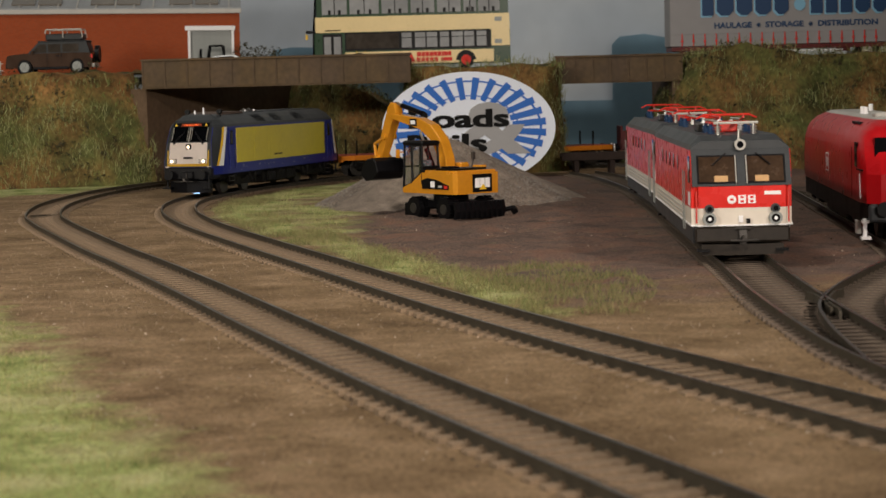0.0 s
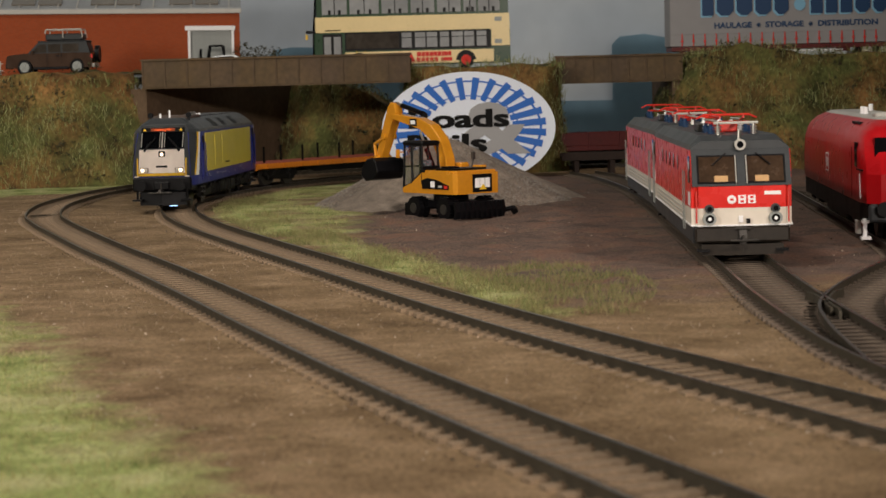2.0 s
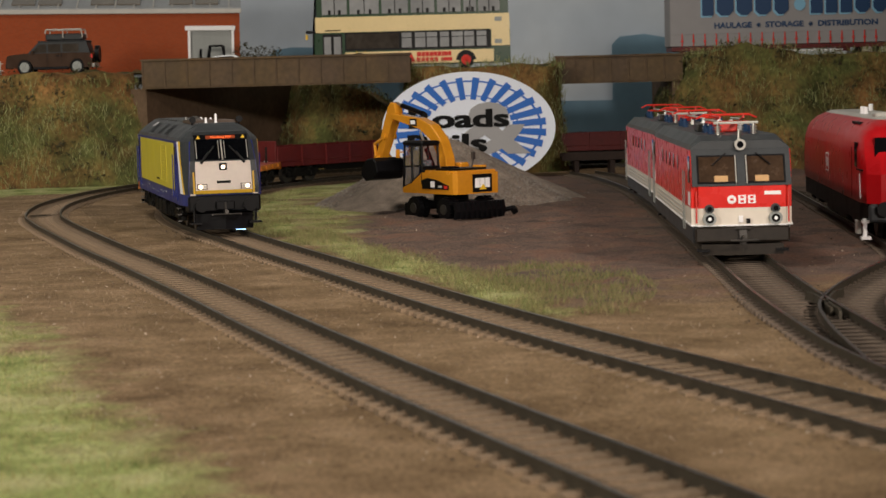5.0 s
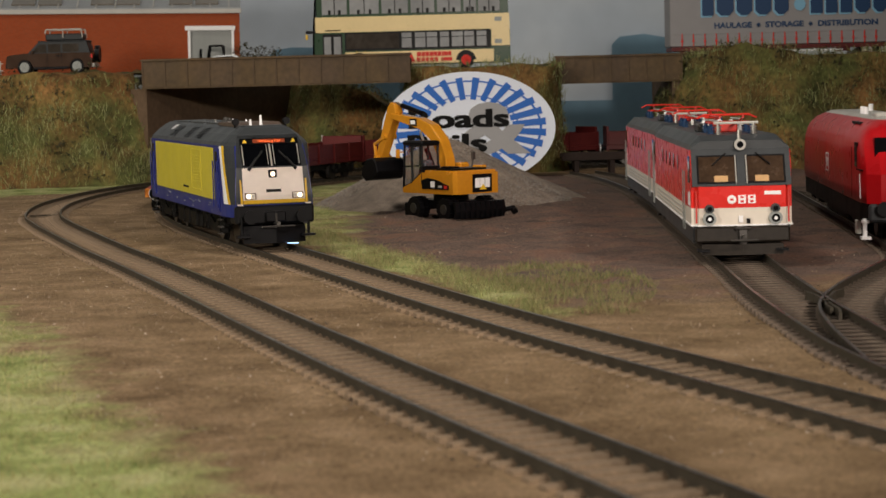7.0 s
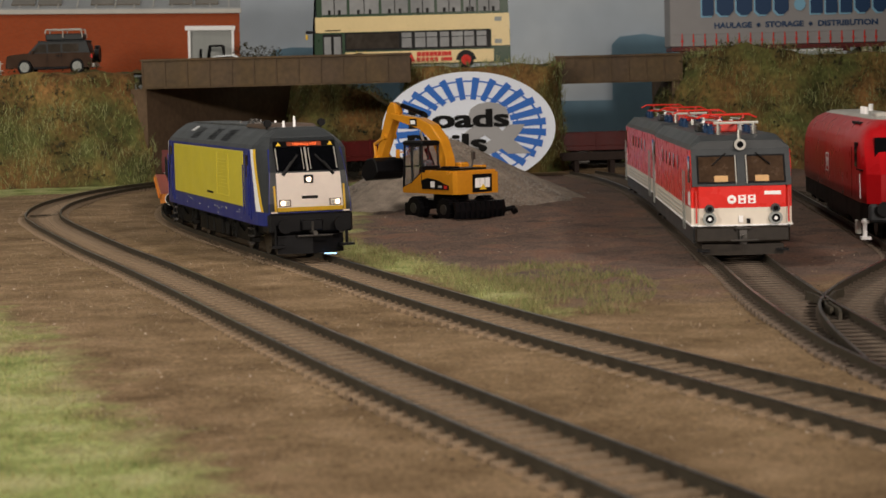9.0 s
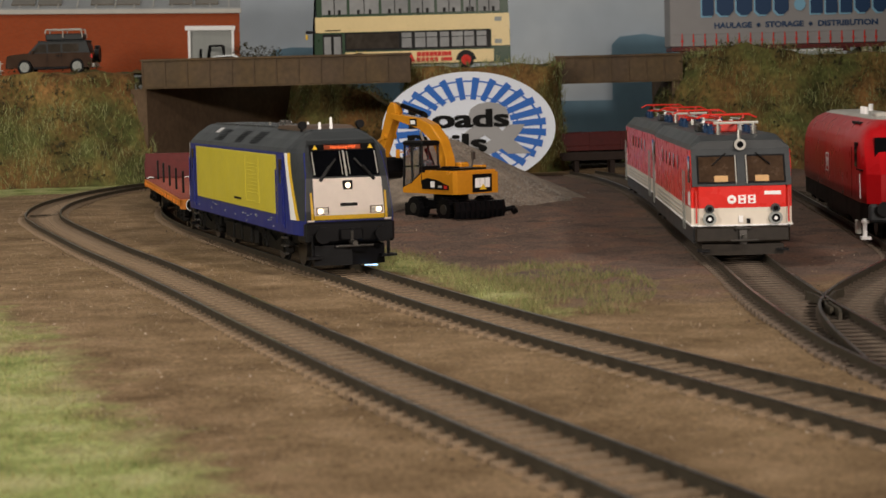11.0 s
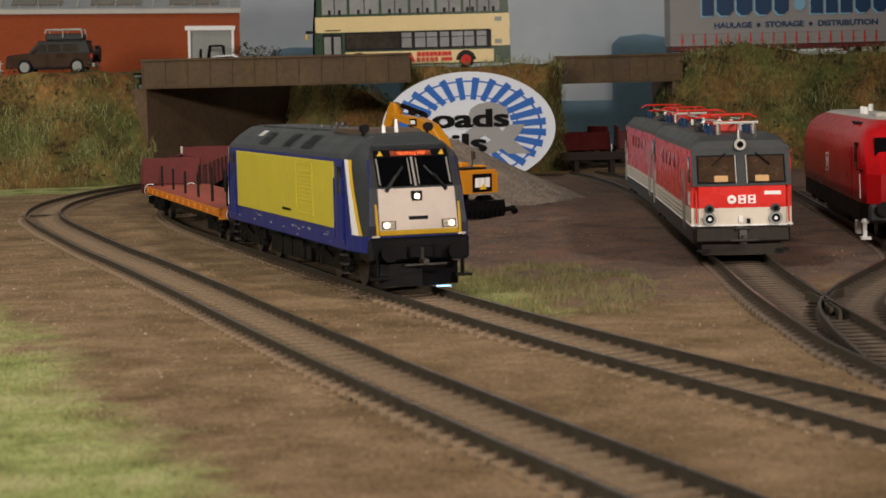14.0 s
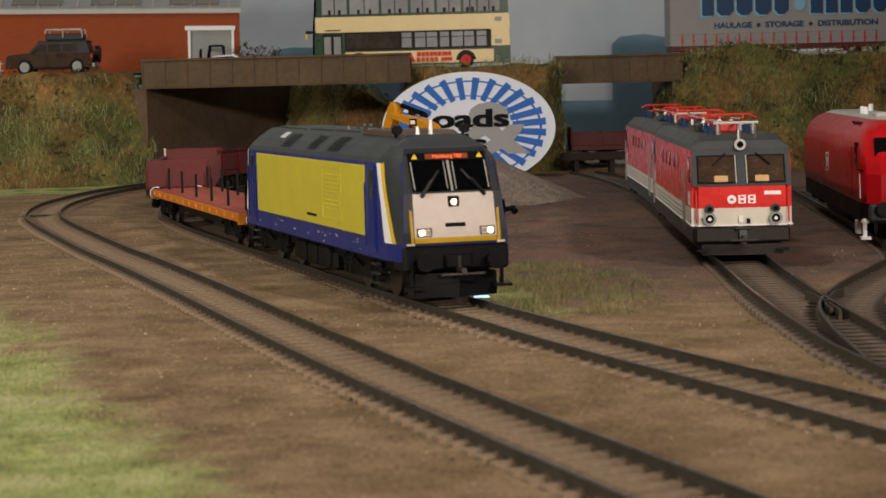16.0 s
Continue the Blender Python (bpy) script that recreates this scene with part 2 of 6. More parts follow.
def ground_material():
    m = bpy.data.materials.new("layout_ground")
    m.use_nodes = True
    nt = m.node_tree
    b = nt.nodes["Principled BSDF"]
    b.inputs["Roughness"].default_value = 0.95
    b.inputs["Specular IOR Level"].default_value = 0.15
    pos = nt.nodes.new("ShaderNodeTexCoord")

    def nz(s, detail=5, rough=0.6):
        n = nt.nodes.new("ShaderNodeTexNoise")
        n.inputs["Scale"].default_value, n.inputs["Detail"].default_value, n.inputs["Roughness"].default_value = s, detail, rough
        nt.links.new(pos.outputs["Object"], n.inputs["Vector"])
        return n.outputs["Fac"]

    def ramp(fac, stops):
        r = nt.nodes.new("ShaderNodeValToRGB")
        while len(r.color_ramp.elements) < len(stops):
            r.color_ramp.elements.new(0.5)
        for k, (p, c) in enumerate(stops):
            r.color_ramp.elements[k].position, r.color_ramp.elements[k].color = p, (*c, 1)
        nt.links.new(fac, r.inputs["Fac"])
        return r.outputs["Color"]

    def mix(f, a, c, kind="MIX"):
        x = nt.nodes.new("ShaderNodeMix")
        x.data_type, x.blend_type = "RGBA", kind
        if isinstance(f, float):
            x.inputs["Factor"].default_value = f
        else:
            nt.links.new(f, x.inputs["Factor"])
        nt.links.new(a, x.inputs["A"])
        nt.links.new(c, x.inputs["B"])
        return x.outputs["Result"]

    def area(name, s, gain):
        at = nt.nodes.new("ShaderNodeAttribute")
        at.attribute_name = name
        x = nt.nodes.new("ShaderNodeMath")
        x.operation = "MULTIPLY_ADD"
        nt.links.new(nz(s, 6, 0.7), x.inputs[0])
        x.inputs[1].default_value = 1.6
        nt.links.new(at.outputs["Fac"], x.inputs[2])
        r = nt.nodes.new("ShaderNodeMapRange")
        r.inputs["From Min"].default_value, r.inputs["From Max"].default_value = 1.3 - gain, 1.3 + gain
        nt.links.new(x.outputs[0], r.inputs["Value"])
        return r.outputs["Result"]

    earth = ramp(nz(45, 8, 0.7), [(0.32, (0.13, 0.087, 0.048)), (0.5, (0.22, 0.152, 0.088)), (0.66, (0.32, 0.228, 0.142))])
    yard = ramp(nz(38, 8, 0.72), [(0.3, (0.075, 0.060, 0.053)), (0.48, (0.15, 0.108, 0.092)), (0.68, (0.23, 0.128, 0.092))])
    grass = ramp(nz(55), [(0.32, (0.13, 0.175, 0.05)), (0.48, (0.32, 0.375, 0.14)), (0.66, (0.46, 0.46, 0.24))])
    col = mix(area("yard", 60, 0.22), earth, yard)
    col = mix(area("grass", 80, 0.3), col, grass)
    # darker brown in a band along each track
    bed_dark = ramp(nz(300), [(0.35, (0.026, 0.019, 0.012)), (0.7, (0.062, 0.045, 0.029))])
    col = mix(area("bed_dark", 200, 0.3), col, bed_dark)
    grain = ramp(nz(1100, 3), [(0.32, (0.55, 0.52, 0.5)), (0.5, (1, 1, 1)), (0.68, (1.35, 1.3, 1.25))])
    col = mix(1.0, col, grain, "MULTIPLY")
    nt.links.new(col, b.inputs["Base Color"])
    bump = nt.nodes.new("ShaderNodeBump")
    bump.inputs["Strength"].default_value = 0.8
    bump.inputs["Distance"].default_value = 0.0008
    nt.links.new(nz(700, 6), bump.inputs["Height"])
    nt.links.new(bump.outputs["Normal"], b.inputs["Normal"])
    return m


GROUND_MIX = ground_material()


# ---- ground ----
def wob(x, y, s=0.02, seed=0.0):
    return noise.noise(Vector((x * s, y * s, seed)))


def yard_side(x, y):
    """How far a place lies on the yard's side of the running line."""
    d = np.hypot(INNER[0][:, 0] - x, INNER[0][:, 1] - y)
    i = min(int(np.argmin(d)), len(d) - 2)
    t = INNER[0][i + 1] - INNER[0][i]
    n = np.array((t[1], -t[0])) / np.hypot(*t)
    return float(np.dot((x, y) - INNER[0][i], n))


def near_side(x, y):
    d = np.hypot(OUTER[0][:, 0] - x, OUTER[0][:, 1] - y)
    i = min(int(np.argmin(d)), len(d) - 2)
    t = OUTER[0][i + 1] - OUTER[0][i]
    n = np.array((-t[1], t[0])) / np.hypot(*t)
    return float(np.dot((x, y) - OUTER[0][i], n))


def ground_height(x, y):
    z = BASE_Z + 0.9 * wob(x, y, 0.012) + 0.35 * wob(x, y, 0.06, 3)
    return z


def soft(v):
    return max(0.0, min(1.0, 0.5 + v))


def ground_mask(x, y):
    """How much grass and how much yard dirt lie at a place."""
    a = yard_side(x, y) + 7 * wob(x, y, 0.03, 7)
    b = near_side(x, y) + 12 * wob(x, y, 0.02, 9) + 6 * wob(x, y, 0.07, 2)
    g = soft((b - 62) / 30) if y < 1270 else soft((b - 40) / 30)
    yd = 0.0
    if y < 1340 and a > 0:
        wide = max(2.0, min(24, (y - 460) * 0.11))
        g = max(g, min(soft((a - 20) / 12), soft((20 + wide - a) / 14), soft((y - 545) / 40)) * (0.75 + 0.5 * wob(x, y, 0.03, 5)))
        yd = min(soft((a - 34) / 16), soft((y - 590 - 55 * wob(x, y, 0.02, 4)) / 120), soft((x + 38 + 14 * wob(x, y, 0.04, 6)) / 34))
        if y > 860:
            g = max(g, min(soft((a - 18) / 14), soft((-40 - x) / 40)) * (0.62 + 0.7 * wob(x, y, 0.035, 15)))
    return g, yd


def ground_kind(x, y):
    """0 bare earth, 1 yard, 2 grass."""
    g, yd = ground_mask(x, y)
    return 2 if g > 0.5 else 1 if yd > 0.5 else 0


def build_ground():
    xs = np.concatenate([[-3000, -1500, -800], np.arange(-480, 481, 6.0), [800, 1500, 3000]])
    ys = np.concatenate([[-2500, -1000, -200, 60], np.arange(130, 1640, 6.0), [1740, 2400, 3600]])
    verts, grass, yard, bed_dark = [], [], [], []
    lines = np.vstack([q[0][::3] for q in (INNER, OUTER, YARD_A, YARD_B)])
    for y in ys:
        for x in xs:
            inside = abs(x) < 490 and 100 < y < 1640
            g, yd = ground_mask(x, y) if inside and y < 1500 else (0.0, 0.0)
            grass.append(g)
            yard.append(yd)
            d = float(np.min(np.hypot(lines[:, 0] - x, lines[:, 1] - y))) if inside and y < 1500 else 99.0
            rough = yd * soft((d - 26) / 20) * (2.2 * wob(x, y, 0.045, 31) + 1.5 * wob(x, y, 0.12, 33))
            verts.append((x / 1000, y / 1000, ((ground_height(x, y) + rough) if inside else BASE_Z) / 1000))
            # ground colour darkens within some 9 mm of a track's centre line
            bed_dark.append(soft((8.6 - d) / 8))
    n = len(xs)
    faces = [(j * n + i, j * n + i + 1, (j + 1) * n + i + 1, (j + 1) * n + i) for j in range(len(ys) - 1) for i in range(n - 1)]
    me = bpy.data.meshes.new("ground")
    me.from_pydata(verts, [], faces)
    me.materials.append(GROUND_MIX)
    for name, values in (("grass", grass), ("yard", yard), ("bed_dark", bed_dark)):
        me.attributes.new(name, "FLOAT", "POINT").data.foreach_set("value", values)
    me.polygons.foreach_set("use_smooth", [True] * len(faces))
    return tagged(new("ground", me), "brown earth baseboard with worn green grass strips", "ground", kind="structure")


build_ground()


def blades(name, spots, material, label, length, width=0.35, lean=0.6, seed=1):
    """Static grass: many thin leaning blades at given places (mm)."""
    rnd = random.Random(seed)
    verts, faces = [], []
    for x, y, z in spots:
        a, ln = rnd.uniform(0, 2 * math.pi), length * rnd.uniform(0.4, 1.2)
        k = rnd.uniform(0.1, lean)
        dx, dy = math.cos(a) * width / 2, math.sin(a) * width / 2
        b = rnd.uniform(0, 2 * math.pi)
        tx, ty = math.cos(b) * ln * k, math.sin(b) * ln * k
        i = len(verts)
        verts += [(x - dx, y - dy, z), (x + dx, y + dy, z), (x + tx * 0.45 + dx * 0.7, y + ty * 0.45 + dy * 0.7, z + ln * 0.55), (x + tx * 0.45 - dx * 0.7, y + ty * 0.45 - dy * 0.7, z + ln * 0.55),
                  (x + tx, y + ty, z + ln * (1 - 0.4 * k))]
        faces += [(i, i + 1, i + 2, i + 3), (i + 3, i + 2, i + 4)]
    me = bpy.data.meshes.new(name)
    me.from_pydata([(a / 1000, b / 1000, c / 1000) for a, b, c in verts], [], faces)
    me.materials.append(material)
    return tagged(new(name, me), label, "grass", kind="stuff")


def lay_track(name, line, s0, s1, label, pitch=6.9, group="railway tracks", wood=None):
    """Two rails on chairs and sleepers along a line of the plan."""
    root = thing(name, Matrix(), label, "railway track", group)
    ss = np.arange(s0, s1, 6.0)
    pts = [on(line, s) for s in ss]
    for side in (-1, 1):
        for pname, material, prof in (("rail", RAIL, ((-1.0, -3.0), (1.0, -3.0), (0.35, -2.4), (0.35, -0.75), (0.45, -0.12), (-0.45, -0.12), (-0.35, -0.75), (-0.35, -2.4))),
                                      ("rail_head", RAIL_TOP, ((0.45, -0.13), (0.4, 0.0), (-0.4, 0.0), (-0.45, -0.13)))):
            bm = bmesh.new()
            rings = []
            for k, q in enumerate(pts):
                t = pts[min(k + 1, len(pts) - 1)] - pts[max(k - 1, 0)]
                t = t / np.hypot(*t)
                nx, ny = -t[1], t[0]
                rings.append([bm.verts.new((q[0] + nx * (side * 8.65 + u), q[1] + ny * (side * 8.65 + u), RAIL_Z + v)) for u, v in prof])
            m = len(prof)
            for a, b in zip(rings[:-1], rings[1:]):
                for i in range(m):
                    j = (i + 1) % m
                    bm.faces.new((a[i], a[j], b[j], b[i]))
            part(pname, bm, material, root)
    bm = bmesh.new()
    box(bm, -1.8, 1.8, -12.6, 12.6, -5.0, -2.2)
    for side in (-1, 1):
        box(bm, -0.6, 0.6, side * 8.65 - 1.1, side * 8.65 + 1.1, -2.4, -1.8)
    me = mesh_of("sleeper", bm, wood or SLEEPER)
    rnd = random.Random(4)
    for s in np.arange(s0 + 3, s1 - 2, pitch):
        a, b = on(line, s - 1), on(line, s + 1)
        q = on(line, s)
        piece("sleeper", me, root, mm(q[0], q[1], 0, math.degrees(math.atan2(b[1] - a[1], b[0] - a[0])) + rnd.uniform(-1.2, 1.2)))
    return root


# ---- banks, bridges, backdrop ----
def shell(name, rows, material, label, category, kind="structure", rough=3.0, cols=None, seed=2):
    """An uneven skin lofted over rows of points (mm)."""
    verts, faces = [], []
    n = len(rows[0])
    for j, row in enumerate(rows):
        for i, q in enumerate(row):
            d = noise.noise_vector(Vector((q[0] * 0.05, q[1] * 0.05, q[2] * 0.05 + seed))) * rough + noise.noise_vector(Vector((q[0] * 0.2, q[1] * 0.2, q[2] * 0.2 + seed))) * rough * 0.4
            verts.append(((q[0] + d.x) / 1000, (q[1] + d.y) / 1000, (q[2] + d.z) / 1000))
    for j in range(len(rows) - 1):
        for i in range(n - 1):
            faces.append((j * n + i, j * n + i + 1, (j + 1) * n + i + 1, (j + 1) * n + i))
    me = bpy.data.meshes.new(name)
    me.from_pydata(verts, [], faces)
    me.materials.append(material)
    for f in me.polygons:
        f.use_smooth = True
    return tagged(new(name, me), label, category, kind=kind), verts


def bank(name, outline, top, back, foot_out, label, seed):
    """A steep scrub-grown bank: its foot and brow follow an outline seen from above, and a flat top runs back."""
    line, s = spline(outline, 5.0)
    rows = []
    for k in np.linspace(0, 1, 16):
        row = []
        for i, (x, y) in enumerate(line):
            t = line[min(i + 1, len(line) - 1)] - line[max(i - 1, 0)]
            t = t / np.hypot(*t)
            o = foot_out * (1 - k) ** 1.3
            row.append((x + t[1] * o, y - t[0] * o, -8 + (top(x) + 8) * k))
        rows.append(row)
    for k in np.linspace(0.1, 1, 8):
        rows.append([(x, y + (back - y) * k, top(x)) for x, y in line])
    return shell(name, rows, BANK, label, "bank", rough=4.0, seed=seed)


_, left_skin = bank("bank_left", [(-520, 1372), (-420, 1372), (-300, 1375), (-240, 1385), (-212, 1400)], lambda x: 74, 1560, 42,
                    "steep model bank of rough brown and green scrub below the road", 2)
_, right_skin = bank("bank_right", [(174, 1500), (177, 1430), (190, 1400), (230, 1385), (300, 1380), (420, 1380), (600, 1380)],
                     lambda x: 73 + 8 * math.exp(-((x - 215) / 26) ** 2), 1600, 46, "steep model bank of tangled green and brown scrub beside the bridge", 5)
_, pier_skin = bank("bank_middle", [(-24, 1500), (-22, 1400), (-10, 1383), (30, 1378), (72, 1383), (83, 1400), (85, 1500)], lambda x: 71, 1560, 4,
                    "grass-topped earth pier between two model bridges", 8)
_, rear_skin = bank("bank_rear", [(-118, 1600), (-98, 1545), (-70, 1525), (-30, 1520), (40, 1530)], lambda x: 63 - 0.55 * max(0, x + 72), 1640, 30,
                    "rough brown bank under the road bridge", 11)


def girder_bridge(name, x0, x1, y0, y1, zb, zt, panels, label):
    root = thing(name, mm(0, 0), label, "bridge", "road bridges", kind="")
    boxed("deck", GIRDER, root, x0, x1, y0 + 4, y1, zb + 6, zt - 3)
    boxed("girder", GIRDER, root, x0, x1, y0, y0 + 3.4, zb, zt - 1.6, bevel=0.3)
    boxed("top_flange", GIRDER, root, x0 - 0.6, x1 + 0.6, y0 - 1.2, y0 + 4.4, zt - 1.6, zt, bevel=0.25)
    boxed("bottom_flange", GIRDER, root, x0, x1, y0 - 0.7, y0 + 3.9, zb - 0.8, zb)
    bm = bmesh.new()
    box(bm, -0.5, 0.5, -0.75, 0, zb, zt - 1.7)
    me = mesh_of("stiffener", bm, GIRDER)
    for k in range(panels + 1):
        piece("stiffener", me, root, mm(x0 + 0.6 + (x1 - x0 - 1.2) * k / panels, y0, 0))
    return root


girder_bridge("bridge", -203, -19, 1372, 1484, 62.5, 82, 12, "brown steel girder road bridge, weathered, on earth abutments")
girder_bridge("bridge", 83.5, 173, 1420, 1490, 58.5, 77.5, 7, "short brown steel girder road bridge over the sidings")

bm = bmesh.new()
prism(bm, [(-214, 1392), (-201, 1378), (-104, 1620), (-116, 1620)], -10, 62, "z")
tagged(part("wall_abutment", bm, CONCRETE_DARK), "brown plastered abutment wall under the bridge", "wall", kind="structure")
bm = bmesh.new()
prism(bm, [(166, 1424), (177, 1424), (177, 1560), (166, 1560)], -10, 58, "z")
tagged(part("wall_pier", bm, CONCRETE_DARK), "dark bridge pier at the bank", "wall", kind="structure")
ASPHALT = mat("asphalt", (0.10, 0.10, 0.10), 0.85, vary=0.2)
for x0, x1 in ((-700, -204), (-21, 83), (174, 900)):
    bm = bmesh.new()
    prism(bm, [(x0, 1450), (x1, 1450), (x1, 1700), (x0, 1700)], 66, 70.5, "z")
    tagged(part("road", bm, ASPHALT), "grey model road beside the bridges", "road", kind="structure")

bm = bmesh.new()
box(bm, -1500, 1500, 1800, 1806, -10, 900)
tagged(part("backdrop", bm, SKY_PAINT), "pale grey painted sky backdrop board", "backdrop", kind="structure")


# ---- the moving train ----
def nose_x(z):
    """How far the front of the cab reaches at a height."""
    return float(np.interp(z, (8, 12, 19, 30.6, 41.3, 44, 46.6), (99.5, 100, 100.2, 98, 92.5, 89, 82)))


def nose_w(z):
    return float(np.interp(z, (8, 20, 38.6, 42.5, 45, 46.6), (15.0, 14.8, 13.2, 11.8, 8.5, 4)))


def front_patch(name, u, zs, material, parent, off=0.25, label=""):
    """A thin panel on the cab front; u(z) gives its two edges in mm."""
    bm = bmesh.new()
    cols = 5
    for o in (off,):
        rows = []
        for z in zs:
            a, b = u(z)
            rows.append([bm.verts.new((nose_x(z) + o, a + (b - a) * k / (cols - 1), z)) for k in range(cols)])
        for r, q in zip(rows[:-1], rows[1:]):
            for i in range(cols - 1):
                bm.faces.new((r[i], r[i + 1], q[i + 1], q[i]))
    bmesh.ops.solidify(bm, geom=bm.faces, thickness=0.3)
    return part(name, bm, material, parent, label)


LEVELS = (11.9, 14, 17, 20, 25, 30.6, 36, 38.8, 40.2, 43.0, 45.3, 46.2)


def body_w(z):
    return float(np.interp(z, (10, 38.8, 40.2, 43.0, 45.3, 46.2), (17.1, 17.1, 16.3, 13.2, 9.8, 8.0)))


def hull(levels, cap):
    """The loco's outer skin between some of its levels, both ends drawn in to the sloping cabs."""
    bm = bmesh.new()
    st = [(-1, 1), (-1, 0.7), (-1, 0.35), (-1, 0), (0, 0), (1, 0), (1, 0.35), (1, 0.7), (1, 1)]
    grid = []
    for z in levels:
        ring = []
        for side in (-1, 1):
            for e, t in (st if side < 0 else st[::-1]):
                x = e * (84 + t * (nose_x(z) - 84)) if e else 0
                w = body_w(z) + (min(nose_w(z), body_w(z)) - body_w(z)) * t ** 1.6
                ring.append(bm.verts.new((x, side * w, z)))
        grid.append(ring)
    n = len(grid[0])
    for a, b in zip(grid[:-1], grid[1:]):
        for i in range(n):
            j = (i + 1) % n
            bm.faces.new((a[i], a[j], b[j], b[i]))
    if cap:
        bm.faces.new(grid[-1])
    bm.faces.new(grid[0][::-1])
    return bm


def bogie(parent, x, wheel_r, base, material=FRAME_BLACK, width=28, z0=1.2):
    bm = bmesh.new()
    h = wheel_r
    for side in (-1, 1):
        y = side * width / 2
        prism(bm, [(-base / 2 - 6, h + 1), (-base / 2 - 4, h + 4), (-base * 0.25, h + 3.2), (0, h + 1.4), (base * 0.25, h + 3.2), (base / 2 + 4, h + 4), (base / 2 + 6, h + 1), (base * 0.3, h - 1.5), (-base * 0.3, h - 1.5)],
              y - 0.9, y + 0.9, "y")
        for k in (-1, 1):
            box(bm, k * base / 2 - 2.2, k * base / 2 + 2.2, y - 1.5, y + 1.5, h - 1.8, h + 2.2, bevel=0.4)
            cyl(bm, (k * base / 2, y + side * 1.6, h), 1.3, 1.2, "y", 10)
            for q in (-4, 4):
                cyl(bm, (k * base / 2 + q, y + side * 0.6, h + 2.8), 1.1, 3.2, "z", 8)
    box(bm, -5, 5, -width / 2, width / 2, h, h + 4)
    b = part("bogie", bm, material, parent)
    b.matrix_basis = mm(x, 0, 0)
    bm = bmesh.new()
    for side in (-1, 1):
        cyl(bm, (0, side * 8.4, 0), wheel_r, 1.6, "y", 20)
        cyl(bm, (0, side * 7.4, 0), wheel_r + 0.7, 0.5, "y", 20)
    cyl(bm, (0, 0, 0), 0.9, 17, "y", 8)
    me = mesh_of("wheelset", bm, DARK_STEEL)
    for k in (-1, 1):
        piece("wheelset", me, b, mm(k * base / 2, 0, wheel_r))
    return b


def buffers(parent, x, direction, z=12.2, material=BLACK, ring=None):
    for side in (-1, 1):
        bm = bmesh.new()
        cyl(bm, (x + direction * 1.5, side * 10.1, z), 1.3, 5, "x", 10)
        cyl(bm, (x + direction * 4.3, side * 10.1, z), 2.7, 0.9, "x", 16)
        b = part("buffer", bm, material, parent)
        if ring:
            bm = bmesh.new()
            cyl(bm, (x + direction * 4.0, side * 10.1, z), 3.0, 0.8, "x", 16)
            part("buffer_ring", bm, ring, b)


